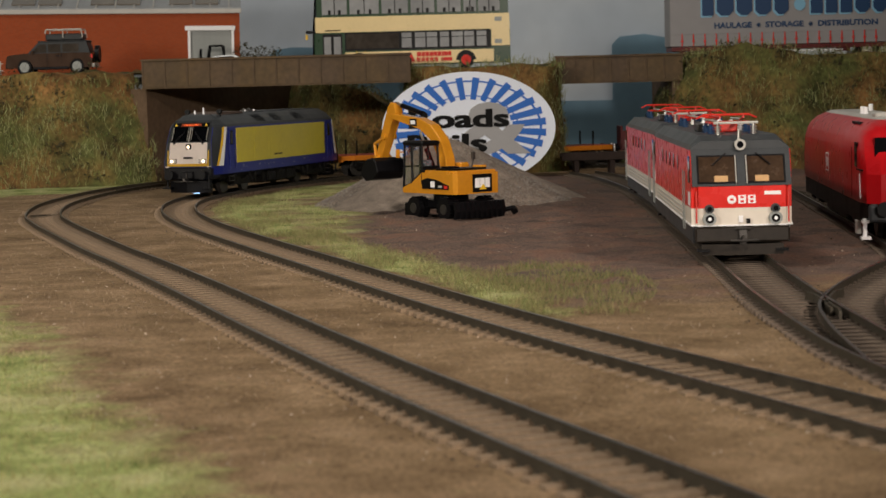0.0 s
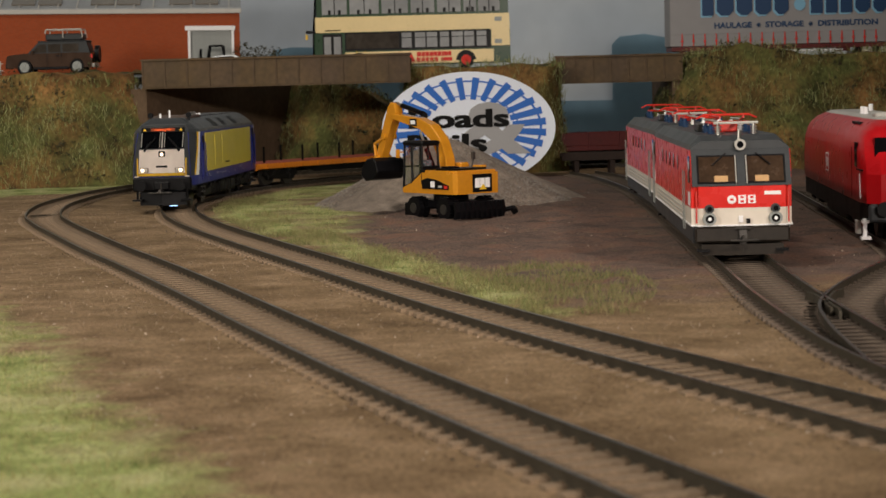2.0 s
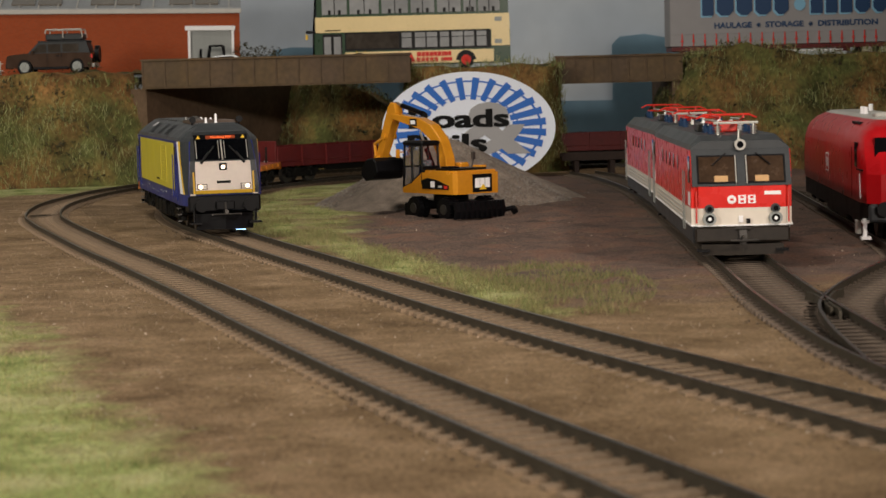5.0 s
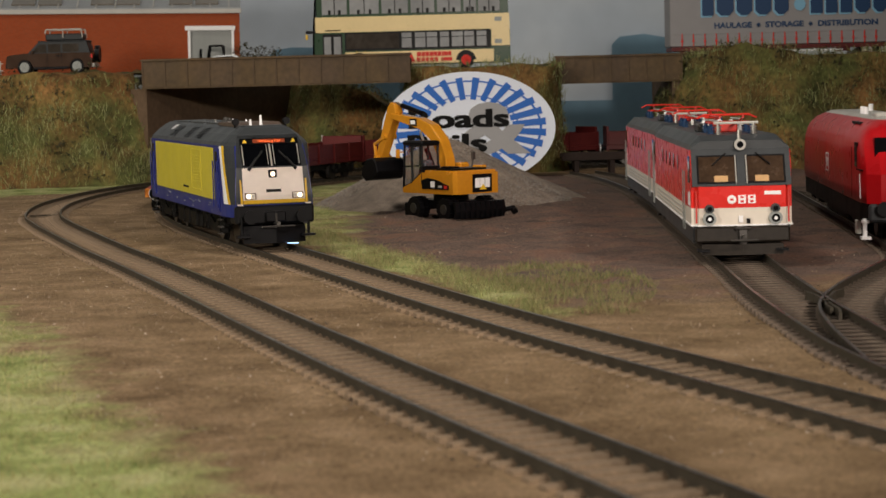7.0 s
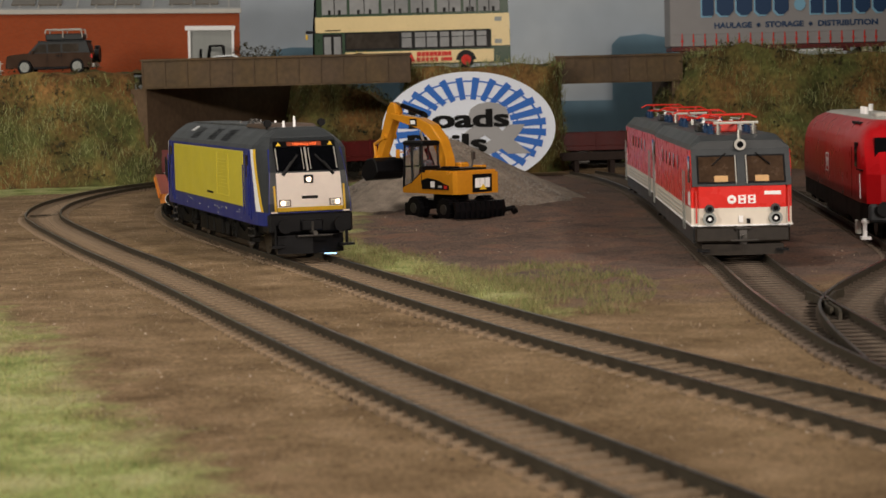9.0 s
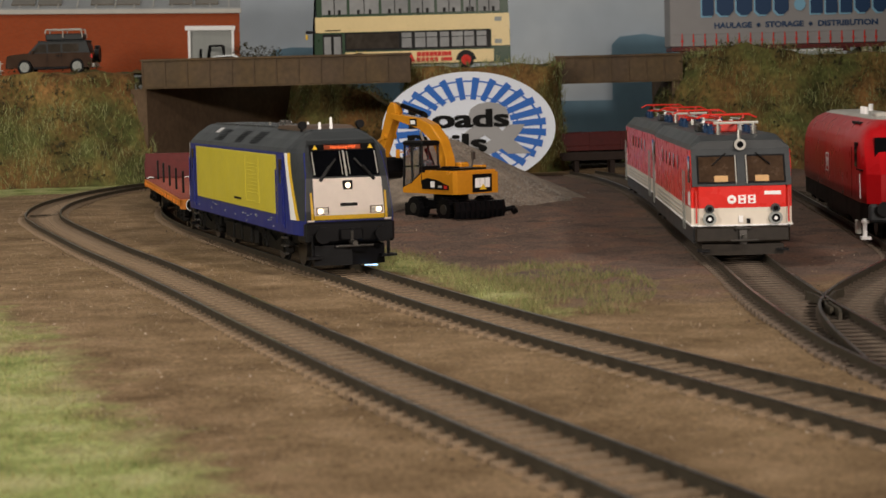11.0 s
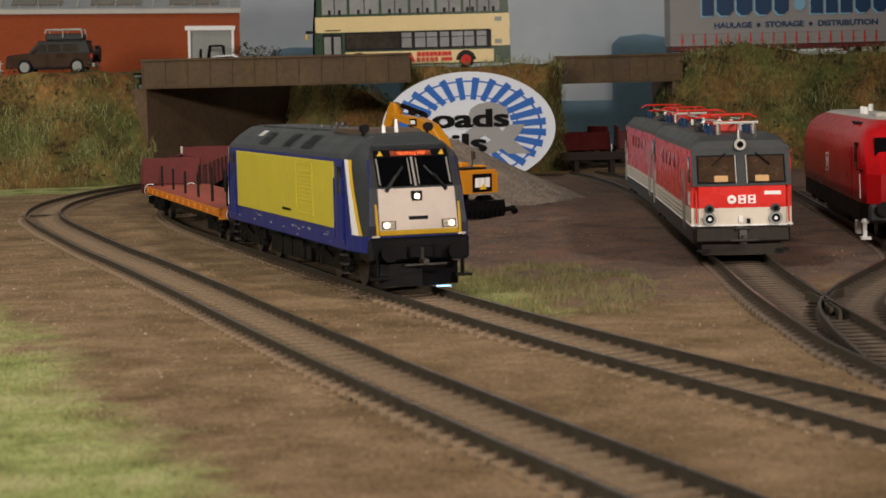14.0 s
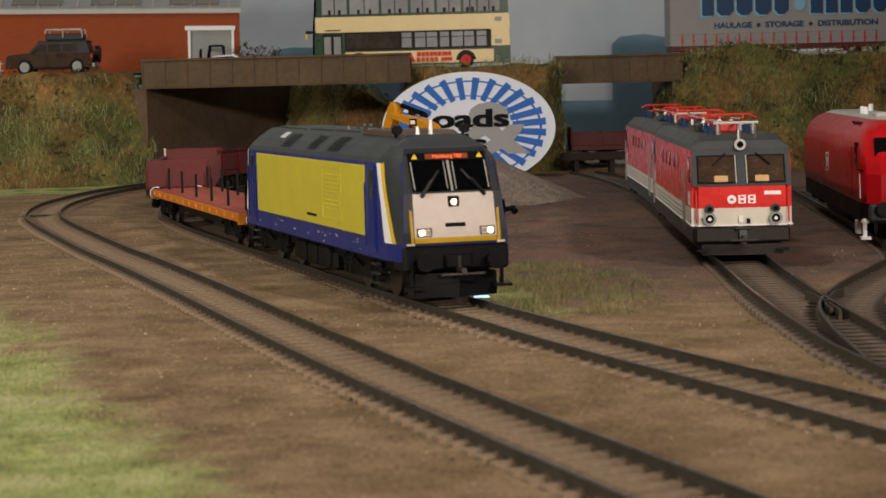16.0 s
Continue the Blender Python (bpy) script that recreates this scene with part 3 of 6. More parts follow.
def diesel_loco():
    root = thing("locomotive", Matrix(), "blue and yellow model diesel locomotive, white front, lit headlights", "locomotive")
    i = LEVELS.index(38.8)
    part("body", hull(LEVELS[:i + 1], False), BLUE, root)
    roof = part("roof", hull(LEVELS[i:], True), ROOF_GREY, root, "dark grey roof")
    # roof hatches, vents, horns
    for x0, x1, w, h in ((-78, -66, 7.5, 0.5), (-62, -34, 8, 0.6), (-30, 2, 8, 0.6), (6, 34, 8, 0.6)):
        boxed("roof_hatch", ROOF_GREY, roof, x0, x1, -w, w, 45.8, 46.2 + h, bevel=0.2)
    for side in (-1, 1):
        for xa, xb in ((-40, -26), (-4, 8), (22, 36)):
            bm = bmesh.new()
            for k in range(7):
                za, zb = 40.9 + k * 0.58, 41.25 + k * 0.58
                v = [bm.verts.new((x, side * (body_w(z) + 0.22), z)) for x, z in ((xa, za), (xb, za), (xb, zb), (xa, zb))]
                bm.faces.new(v)
            bmesh.ops.solidify(bm, geom=bm.faces, thickness=0.25)
            part("roof_grille", bm, CAR_GREY, roof, "dark roof grille")
    bm = bmesh.new()
    prism(bm, [(40, 46), (43, 47.2), (72, 47.2), (80, 45.4)], -9.2, 9.2, "y")
    part("exhaust_hood", bm, ROOF_BROWN, roof, "brown-stained exhaust hood")
    bm = bmesh.new()
    bm.faces.new([bm.verts.new((x, -body_w(z) - 0.3, z)) for x, z in ((-53, 43.4), (-45, 43.4), (-45, 45.2), (-53, 45.2))])
    bmesh.ops.solidify(bm, geom=bm.faces, thickness=0.3)
    part("roof_plate", bm, SIGN_WHITE, roof, "pale roof plate")
    for x, y, r, h, m in ((80, -4, 0.7, 2.6, SIGN_WHITE), (78, 0.5, 0.7, 4.2, SIGN_WHITE), (10, 3, 0.8, 0.9, SIGN_WHITE), (2, -3, 0.8, 0.8, STEEL), (28, 5, 0.6, 0.9, SIGN_WHITE)):
        bm = bmesh.new()
        cyl(bm, (x, y, 46.4 + h / 2 - (1 if x > 60 else 0)), r, h + 1, "z", 8, r * 0.6)
        part("antenna", bm, m, roof)
    for y in (-9.5, 10.5):
        bm = bmesh.new()
        cyl(bm, (77, y, 45.6), 0.45, 3.2, "z", 8)
        bmesh.ops.create_icosphere(bm, subdivisions=2, radius=1.35, matrix=Matrix.Translation((77, y, 47.6)))
        cyl(bm, (78.4, y, 47.6), 1.0, 1.6, "x", 10, 1.4)
        part("horn", bm, BLACK, roof, "black horn")
    for x in (10, 18):
        bm = bmesh.new()
        box(bm, x - 2.2, x + 2.2, -1.8, 1.8, 46.4, 47.6, bevel=0.4)
        cyl(bm, (x, 0, 48.0), 1.2, 1.0, "z", 10)
        part("roof_vent", bm, DARK_STEEL, roof)
    for side in (-1, 1):
        y = side * 17.1
        lo, hi = min(y, y + side * 0.35), max(y, y + side * 0.35)
        pnl = boxed("side_panel", YELLOW, root, -70.4, 70.4, lo, hi, 17.6, 37.8, bevel=0.12, label="plain yellow side panel")
        y2 = side * 17.45
        lo2, hi2 = min(y2, y2 + side * 0.15), max(y2, y2 + side * 0.15)
        # grille door outline on the panel
        for a in (22, 44):
            boxed("panel_seam", YELLOW, pnl, a, a + 0.4, lo2, hi2, 20, 36)
        for z in (20, 36):
            boxed("panel_seam", YELLOW, pnl, 22, 44, lo2, hi2, z, z + 0.4)
        for k in range(9):
            boxed("louvre", YELLOW, pnl, 24, 42, lo2, hi2, 23 + k * 1.3, 23.5 + k * 1.3)
        boxed("lettering_bar", FRAME_BLACK, pnl, 2, 14, lo2, hi2 , 20.0, 20.8)
        for e in (-1, 1):
            bm = bmesh.new()
            prism(bm, [(e * 74, 13.5), (e * 81, 13.5), (e * 81, 38), (e * 74, 38)], lo, hi, "y")
            d = part("cab_door", bm, BLUE, root)
            boxed("door_window", GLASS_DARK, d, *sorted((e * 75.6, e * 79.6)), lo2, hi2, 28.5, 36.5)
            bm = bmesh.new()
            rod(bm, (e * 73.2, y + side * 1.0, 15), (e * 73.2, y + side * 1.0, 33), 0.25)
            rod(bm, (e * 82.0, y + side * 1.0, 15), (e * 82.0, y + side * 1.0, 33), 0.25)
            part("handrail", bm, BLUE, root)
            for z in (4.5, 7.2, 9.9):
                boxed("step", DARK_STEEL, root, *sorted((e * 75.4, e * 79.6)), *sorted((y - side * 1.4, y + side * 0.3)), z, z + 0.5)
        rnd = random.Random(3)
        for k in range(20):
            x = rnd.uniform(-84, 84)
            boxed("data_mark", SHUTTER, root, x, x + rnd.uniform(0.3, 1.3), lo, lo + 0.4 if side > 0 else hi, *(lambda z: (z, z + rnd.uniform(0.2, 0.45)))(rnd.uniform(12.6, 16.2)))
    for e in (1, -1):
        cab = thing("cab_front", Matrix(), "white cab front with black windscreen and yellow stripe", "")
        cab.parent = root
        cab.matrix_basis = pose(0, 0, 0, 0, 0, 0 if e > 0 else 180)
        c = nose_w
        front_patch("front_mask", lambda z: (-c(z) + 0.15, c(z) - 0.15), (16.6, 20, 25, 30.6, 36, 40, 42.6), ROOF_GREY, cab, 0.05)
        front_patch("front_panel", lambda z: (-11.9 + 0.02 * (z - 17), 11.9 - 0.02 * (z - 17)), (18.4, 20, 25, 30.4), WHITE, cab, 0.35, "white front panel")
        front_patch("stripe", lambda z: (-11.8, 11.8), (17.0, 18.4), STRIPE, cab, 0.35, "yellow stripe")
        for s in (-1, 1):
            front_patch("side_stripe", lambda z: tuple(sorted((s * (12.0 + 0.03 * (z - 17)), s * (12.9 + 0.0 * z)))), (17.0, 19, 22, 26), STRIPE, cab, 0.3)
            front_patch("lower_edge", lambda z: tuple(sorted((s * 11.9, s * 14.2))), (16.4, 17.0), WHITE, cab, 0.3)
        front_patch("windscreen", lambda z: (-11.3, 11.3), (31.0, 34, 37, 39.3), GLASS_DARK, cab, 0.35, "black windscreen")
        front_patch("destination_display", lambda z: (-11.3, 11.3), (39.35, 41.4), BLACK, cab, 0.35)
        front_patch("display_panel", lambda z: (-6.2, 6.2), (39.7, 41.1), mat("display_glow", (0.30, 0.06, 0.02), 0.4, vary=0.3, scale=900, emit=0.12), cab, 0.45, "orange destination display")
        ob = words("display_lettering", "Hamburg Hbf", 1.5, LED_RED, cab, Matrix(), 0.04, bold=0.02, stretch=1.05)
        ob.matrix_basis = mm(nose_x(40.4) + 0.95, 0, 40.4) @ pose(0, 0, 0, 0, -24, 0) @ pose(0, 0, 0, 90, 0, 90)
        for s in (-1, 1):
            bm = bmesh.new()
            prism(bm, [(s * 9.4 - 0.9, 39.8), (s * 9.4 + 0.9, 39.8), (s * 9.4, 41.2)], nose_x(40.4) + 0.7, nose_x(40.4) + 0.95, "x")
            part("warning_sign", bm, STRIPE, cab, "yellow warning triangle")
        front_patch("centre_post", lambda z: (-0.35, 0.35), (31.0, 35, 39.3), LIGHT_GREY, cab, 0.55)
        for s in (-1, 1):
            front_patch("windscreen_trim", lambda z: tuple(sorted((s * 10.5, s * 10.9))), (31.6, 35, 39.0), LIGHT_GREY, cab, 0.5)
            front_patch("windscreen_trim", lambda z: tuple(sorted((s * 1.1, s * 1.4))), (31.6, 35, 39.0), LIGHT_GREY, cab, 0.5)
            bm = bmesh.new()
            rod(bm, (nose_x(30.8) + 0.9, s * 8.6, 30.2), (nose_x(36.5) + 1.0, s * 3.2, 36.6), 0.4)
            rod(bm, (nose_x(30.8) + 0.9, s * 9.2, 29.6), (nose_x(33) + 1.0, s * 5.6, 34.2), 0.6)
            part("wiper", bm, BLACK, cab)
            bm = bmesh.new()
            prism(bm, [(s * 7.0, 18.7), (s * 11.2, 18.7), (s * 11.2, 21.1), (s * 7.0, 21.1)], nose_x(20), nose_x(20) + 0.75, "x")
            lamp = part("headlight", bm, ROOF_BROWN, cab, "recessed double headlight")
            boxed("reflector", IVORY, lamp, nose_x(20) + 0.72, nose_x(20) + 0.82, *sorted((s * 7.4, s * 10.8)), 19.0, 20.8)
            for y, r, m in ((9.9, 0.85, LIGHT_WARM if e > 0 else GLASS_DARK), (8.1, 0.6, STEEL)):
                bm = bmesh.new()
                cyl(bm, (nose_x(20) + 0.75, s * y, 19.9), r, 0.5, "x", 14)
                part("lamp_lens", bm, m, lamp)
            # pale, yellow and grey bands down the corner of the cab
            for lo_x, hi_x, m, o in ((lambda k: 83.4 + 5.2 * k, lambda k: 86.2 + 7.6 * k ** 1.4, SIGN_WHITE, 0.22), (lambda k: 86.2 + 7.6 * k ** 1.4, lambda k: 88.0 + 8.2 * k ** 1.4, STRIPE, 0.24),
                                     (lambda k: 88.0 + 8.2 * k ** 1.4, lambda k: 200, ROOF_GREY, 0.2)):
                bm = bmesh.new()
                ring = []
                for z in np.linspace(16.8, 38.8, 9):
                    k = (38.8 - z) / 22.0
                    a0, a1 = min(lo_x(k), nose_x(z) - 0.1), min(hi_x(k), nose_x(z))
                    row = []
                    for x in np.linspace(a0, a1, 5):
                        t = min(1, max(0, (x - 84) / (nose_x(z) - 84)))
                        w = body_w(z) + (min(nose_w(z), body_w(z)) - body_w(z)) * t ** 1.6
                        row.append(bm.verts.new((x, s * (w + o), z)))
                    ring.append(row)
                for r0, r1 in zip(ring[:-1], ring[1:]):
                    for i in range(4):
                        bm.faces.new((r0[i], r0[i + 1], r1[i + 1], r1[i]))
                part("corner_stripe", bm, m, cab)
        bm = bmesh.new()
        box(bm, nose_x(28) - 0.2, nose_x(28) + 0.7, -1.7, 1.7, 26.4, 29.6, bevel=0.3)
        top = part("upper_headlight", bm, BLACK, cab)
        bm = bmesh.new()
        cyl(bm, (nose_x(28) + 0.75, 0, 28.0), 0.85, 0.4, "x", 14)
        part("lamp_lens", bm, LIGHT_WARM if e > 0 else GLASS_DARK, top)
        boxed("number_bar", FRAME_BLACK, cab, nose_x(22) + 0.25, nose_x(22) + 0.5, -2.9, 2.9, 21.2, 22.3)
        # buffer beam, plough, coupling
        bm = bmesh.new()
        box(bm, 90, 101, -15.2, 15.2, 9.2, 16.4, bevel=0.8)
        box(bm, 99, 102.5, -4, 4, 10, 14, bevel=0.5)
        part("buffer_beam", bm, BLACK, cab)
        bm = bmesh.new()
        prism(bm, [(92, -11), (99, -12), (102.5, 0), (99, 12), (92, 11)], 2.0, 8.6, "z")
        part("snowplough", bm, BLACK, cab)
        bm = bmesh.new()
        rod(bm, (101, 0, 9.5), (107, 0, 9.5), 0.9)
        rod(bm, (106.5, -6, 8.6), (106.5, 6, 8.6), 0.35)
        rod(bm, (101, -5.6, 8.2), (106.5, -6, 8.6), 0.3)
        rod(bm, (101, 5.6, 8.2), (106.5, 6, 8.6), 0.3)
        rod(bm, (102.5, 0, 9), (103, 0, 13.2), 0.5)
        part("coupling", bm, DARK_STEEL, cab)
        for s in (-1, 1):
            bm = bmesh.new()
            rod(bm, (100.8, s * 12.8, 5), (100.8, s * 12.8, 12), 0.6)
            prism(bm, [(99.5, 4), (103.5, 4.4), (103.5, 5.2), (99.5, 5.2)], min(s * 10, s * 15), max(s * 10, s * 15), "y")
            part("front_step", bm, BLACK, cab)
        if e > 0:
            bm = bmesh.new()
            prism(bm, [(102.6, 4.0), (104.4, 7.2), (104.4, 8.0), (102.6, 8.0)], 1.65, 1.95, "z")
            part("track_light", bm, LIGHT_BLUE, cab, "blue-white glowing light under the coupling")
        buffers(cab, 100.5, 1, 12.2)
    bogie(root, 57, 6.2, 30)
    bogie(root, -57, 6.2, 30)
    bm = bmesh.new()
    box(bm, -88, 88, -14, 14, 8.5, 13.0)
    box(bm, -26, 26, -15.2, 15.2, 3.6, 10.4, bevel=1.2)
    part("underframe", bm, FRAME_BLACK, root)
    for x0, x1 in ((-22, -8), (-5, 6), (9, 22)):
        for side in (-1, 1):
            boxed("equipment_box", FRAME_BLACK, root, x0, x1, *sorted((side * 14, side * 16.2)), 4.4, 10.6, bevel=0.5)
    return root


def wagon_base(name, label, length, frame, deck, deck_label):
    root = thing(name, Matrix(), label, "wagon", "goods wagons")
    h = length / 2
    for side in (-1, 1):
        y = side * 15.2
        bm = bmesh.new()
        box(bm, -h, h, *sorted((y, y - side * 1.6)), 10.6, 13.8, bevel=0.15)
        part("side_frame", bm, frame, root)
    for e in (-1, 1):
        boxed("end_beam", frame, root, *sorted((e * (h - 1.6), e * h)), -15.2, 15.2, 9.6, 13.8, bevel=0.15)
        buffers(root, e * h, e, 11.6, BLACK, SIGN_WHITE if e > 0 else None)
        bm = bmesh.new()
        rod(bm, (e * h, 0, 9.4), (e * (h + 6.5), 0, 9.4), 0.9)
        part("coupling", bm, DARK_STEEL, root)
    bm = bmesh.new()
    box(bm, -2.2, 2.2, -14.6, 14.6, 0, 0.9, bevel=0.15)
    me = mesh_of("plank", bm, deck)
    n = int((length - 3) / 4.7)
    for k in range(n):
        piece("plank", me, root, mm((k - (n - 1) / 2) * 4.7, 0, 13.2))
    bm = bmesh.new()
    box(bm, -h + 2, h - 2, -4, 4, 9.5, 12.8)
    for side in (-1, 1):
        prism(bm, [(-h * 0.55, 10.8), (h * 0.55, 10.8), (h * 0.42, 6.6), (-h * 0.42, 6.6)], *sorted((side * 9, side * 10.4)), "y")
    part("underframe", bm, FRAME_BLACK, root)
    bogie(root, h - 26, 5.3, 20.5, width=23)
    bogie(root, -h + 26, 5.3, 20.5, width=23)
    return root


def flat_wagon():
    root = wagon_base("flat_wagon", "orange-framed model flat wagon with red-brown plank deck and black stakes", 213, ORANGE, DECK_RED, "")
    for k in range(6):
        for side in (-1, 1):
            bm = bmesh.new()
            x = -92 + k * 36.8
            box(bm, x - 0.45, x + 0.45, *sorted((side * 8.6, side * 9.6)), 13.5, 24.0)
            part("stake", bm, FRAME_BLACK, root)
    for k in range(13):
        for side in (-1, 1):
            boxed("lashing_ring", ORANGE, root, -98 + k * 16, -96 + k * 16, *sorted((side * 15.2, side * 15.9)), 11.4, 13.0)
    return root


def open_wagon():
    root = wagon_base("stake_wagon", "maroon model bogie wagon with low side boards and end walls", 182, MAROON, DECK_RED, "")
    for side in (-1, 1):
        for k in range(8):
            x0 = -90 + k * 22.5
            s = boxed("side_board", MAROON, root, x0, x0 + 21.9, *sorted((side * 14.4, side * 15.4)), 14.0, 23.0, bevel=0.15)
            boxed("post", MAROON, root, x0 - 0.7, x0 + 0.7, *sorted((side * 15.4, side * 16.4)), 11.0, 23.5)
    for e in (-1, 1):
        boxed("end_wall", MAROON, root, *sorted((e * 89, e * 90.6)), -14.4, 14.4, 14.0, 27.0, bevel=0.2)
    boxed("end_post", LIGHT_GREY, root, -91.6, -90.7, -15.8, -14.6, 14, 27.5)
    return root


# arc of the locomotive's middle along the line, time by time
RUN = [(0, 1252), (0.5, 1224), (1, 1194), (1.5, 1164), (2, 1135), (2.5, 1106), (3, 1077), (3.5, 1045), (4, 1009.5), (4.5, 975), (5, 944), (5.5, 916), (6, 892.5), (6.5, 873),
       (7, 858), (7.5, 844), (8, 831), (8.5, 817.5), (9, 804), (9.5, 791), (10, 778), (10.5, 765), (11, 752), (11.5, 739), (12, 726), (12.5, 712.5), (13, 698), (13.5, 685),
       (14, 674), (14.5, 664.5), (15, 655.5), (15.5, 647), (16, 640)]


def train_pose(s, half):
    f, r = on(INNER, s - half), on(INNER, s + half)
    c = (f + r) / 2
    return mm(c[0], c[1], RAIL_Z, math.degrees(math.atan2(f[1] - r[1], f[0] - r[0])))


TRAIN = [(diesel_loco(), 0.0, 57.0)]
back = 108.5 + 110.5
first = flat_wagon()
TRAIN.append((first, back, 80.0))
second = open_wagon()
TRAIN.append((second, 425, 65.0))
for k in (1, 2, 3):
    TRAIN.append((copy_thing(second, Matrix()), 425 + 192 * k, 65.0))


# ---- gravel heap and sign ----
def gravel_heap():
    rnd = random.Random(2)
    verts, faces = [], []
    n, rings = 72, 24
    for j in range(rings + 1):
        for i in range(n):
            a, k = 2 * math.pi * i / n, j / rings
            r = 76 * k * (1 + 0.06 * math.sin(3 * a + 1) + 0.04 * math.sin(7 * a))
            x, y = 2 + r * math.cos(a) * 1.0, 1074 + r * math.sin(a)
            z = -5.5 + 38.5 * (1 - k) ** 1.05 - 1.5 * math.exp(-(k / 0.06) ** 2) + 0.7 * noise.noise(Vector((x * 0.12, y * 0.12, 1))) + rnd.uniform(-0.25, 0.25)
            verts.append((x / 1000, y / 1000, z / 1000))
    for j in range(rings):
        for i in range(n):
            faces.append((j * n + i, j * n + (i + 1) % n, (j + 1) * n + (i + 1) % n, (j + 1) * n + i))
    me = bpy.data.meshes.new("gravel_heap")
    me.from_pydata(verts, [], faces)
    me.materials.append(GRAVEL)
    return tagged(new("gravel_heap", me), "heap of fine grey-brown gravel behind the digger", "gravel heap", kind="stuff")


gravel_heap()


def oval(bm, rx, rz, y0, y1, n=96, inner=None):
    outer = [(rx * math.cos(2 * math.pi * i / n), rz * math.sin(2 * math.pi * i / n)) for i in range(n)]
    if inner is None:
        prism(bm, outer, y0, y1, "y")
        return
    rings = []
    for y in (y0, y1):
        for k in (1, inner):
            rings.append([bm.verts.new((x * k, y, z * k)) for x, z in outer])
    for i in range(n):
        j = (i + 1) % n
        for a, b in ((0, 1), (1, 3), (3, 2), (2, 0)):
            bm.faces.new((rings[a][i], rings[a][j], rings[b][j], rings[b][i]))


def oval_sign():
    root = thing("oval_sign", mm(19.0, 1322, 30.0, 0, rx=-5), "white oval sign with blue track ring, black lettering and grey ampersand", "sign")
    rx, rz = 57.3, 37.6
    bm = bmesh.new()
    oval(bm, rx, rz, -2.5, 2.5)
    part("board", bm, BOARD_WHITE, root, "thick white oval board")
    for k in (0.845, 0.585):
        bm = bmesh.new()
        oval(bm, rx * k, rz * k, -2.75, -2.4, inner=0.968)
        part("ring", bm, SIGN_BLUE, root, "thin blue ring")
    for i in range(28):
        a = 2 * math.pi * (i + 0.5) / 28
        if 4.15 < a < 5.0:
            continue
        p0 = Vector((rx * 0.51 * math.cos(a), rz * 0.51 * math.sin(a)))
        p1 = Vector((rx * 0.895 * math.cos(a), rz * 0.895 * math.sin(a)))
        d = (p1 - p0).normalized()
        w = Vector((-d.y, d.x)) * 1.85
        bm = bmesh.new()
        prism(bm, [tuple(p0 + w), tuple(p0 - w), tuple(p1 - w * 1.25), tuple(p1 + w * 1.25)], -2.85, -2.4, "y")
        part("blue_bar", bm, SIGN_BLUE, root)

    def put(text, x, z, wide, high, material, y, bold):
        ob = words("lettering", text, 10, material, root, Matrix(), 0.15, bold=bold)
        co = [v.co for v in ob.data.vertices]
        x0, x1, y0, y1 = min(c.x for c in co), max(c.x for c in co), min(c.y for c in co), max(c.y for c in co)
        ob.data.transform(Matrix.Translation((-(x0 + x1) / 2, -(y0 + y1) / 2, 0)))
        ob.data.transform(Matrix.Diagonal((wide / 1000 / (x1 - x0), high / 1000 / (y1 - y0), 1, 1)))
        ob.matrix_basis = mm(x, y, z) @ FACE_NEAR
    put("&", 17.5, -0.3, 46, 35, SIGN_GREY, -2.95, 0.4)
    for n, (k, h) in enumerate(((-0.75, -0.25), (-0.75, 0.25), (0.75, -0.25), (0.75, 0.25), (0, 0))):
        put("Roads", -6.3 + k, 6.6 + h, 65, 11.6, INK, -3.2 - 0.02 * n, 0.12)
        put("Rails", -14.4 + k, -9.6 + h, 51, 12.0, INK, -3.2 - 0.02 * n, 0.12)
    return root


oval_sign()


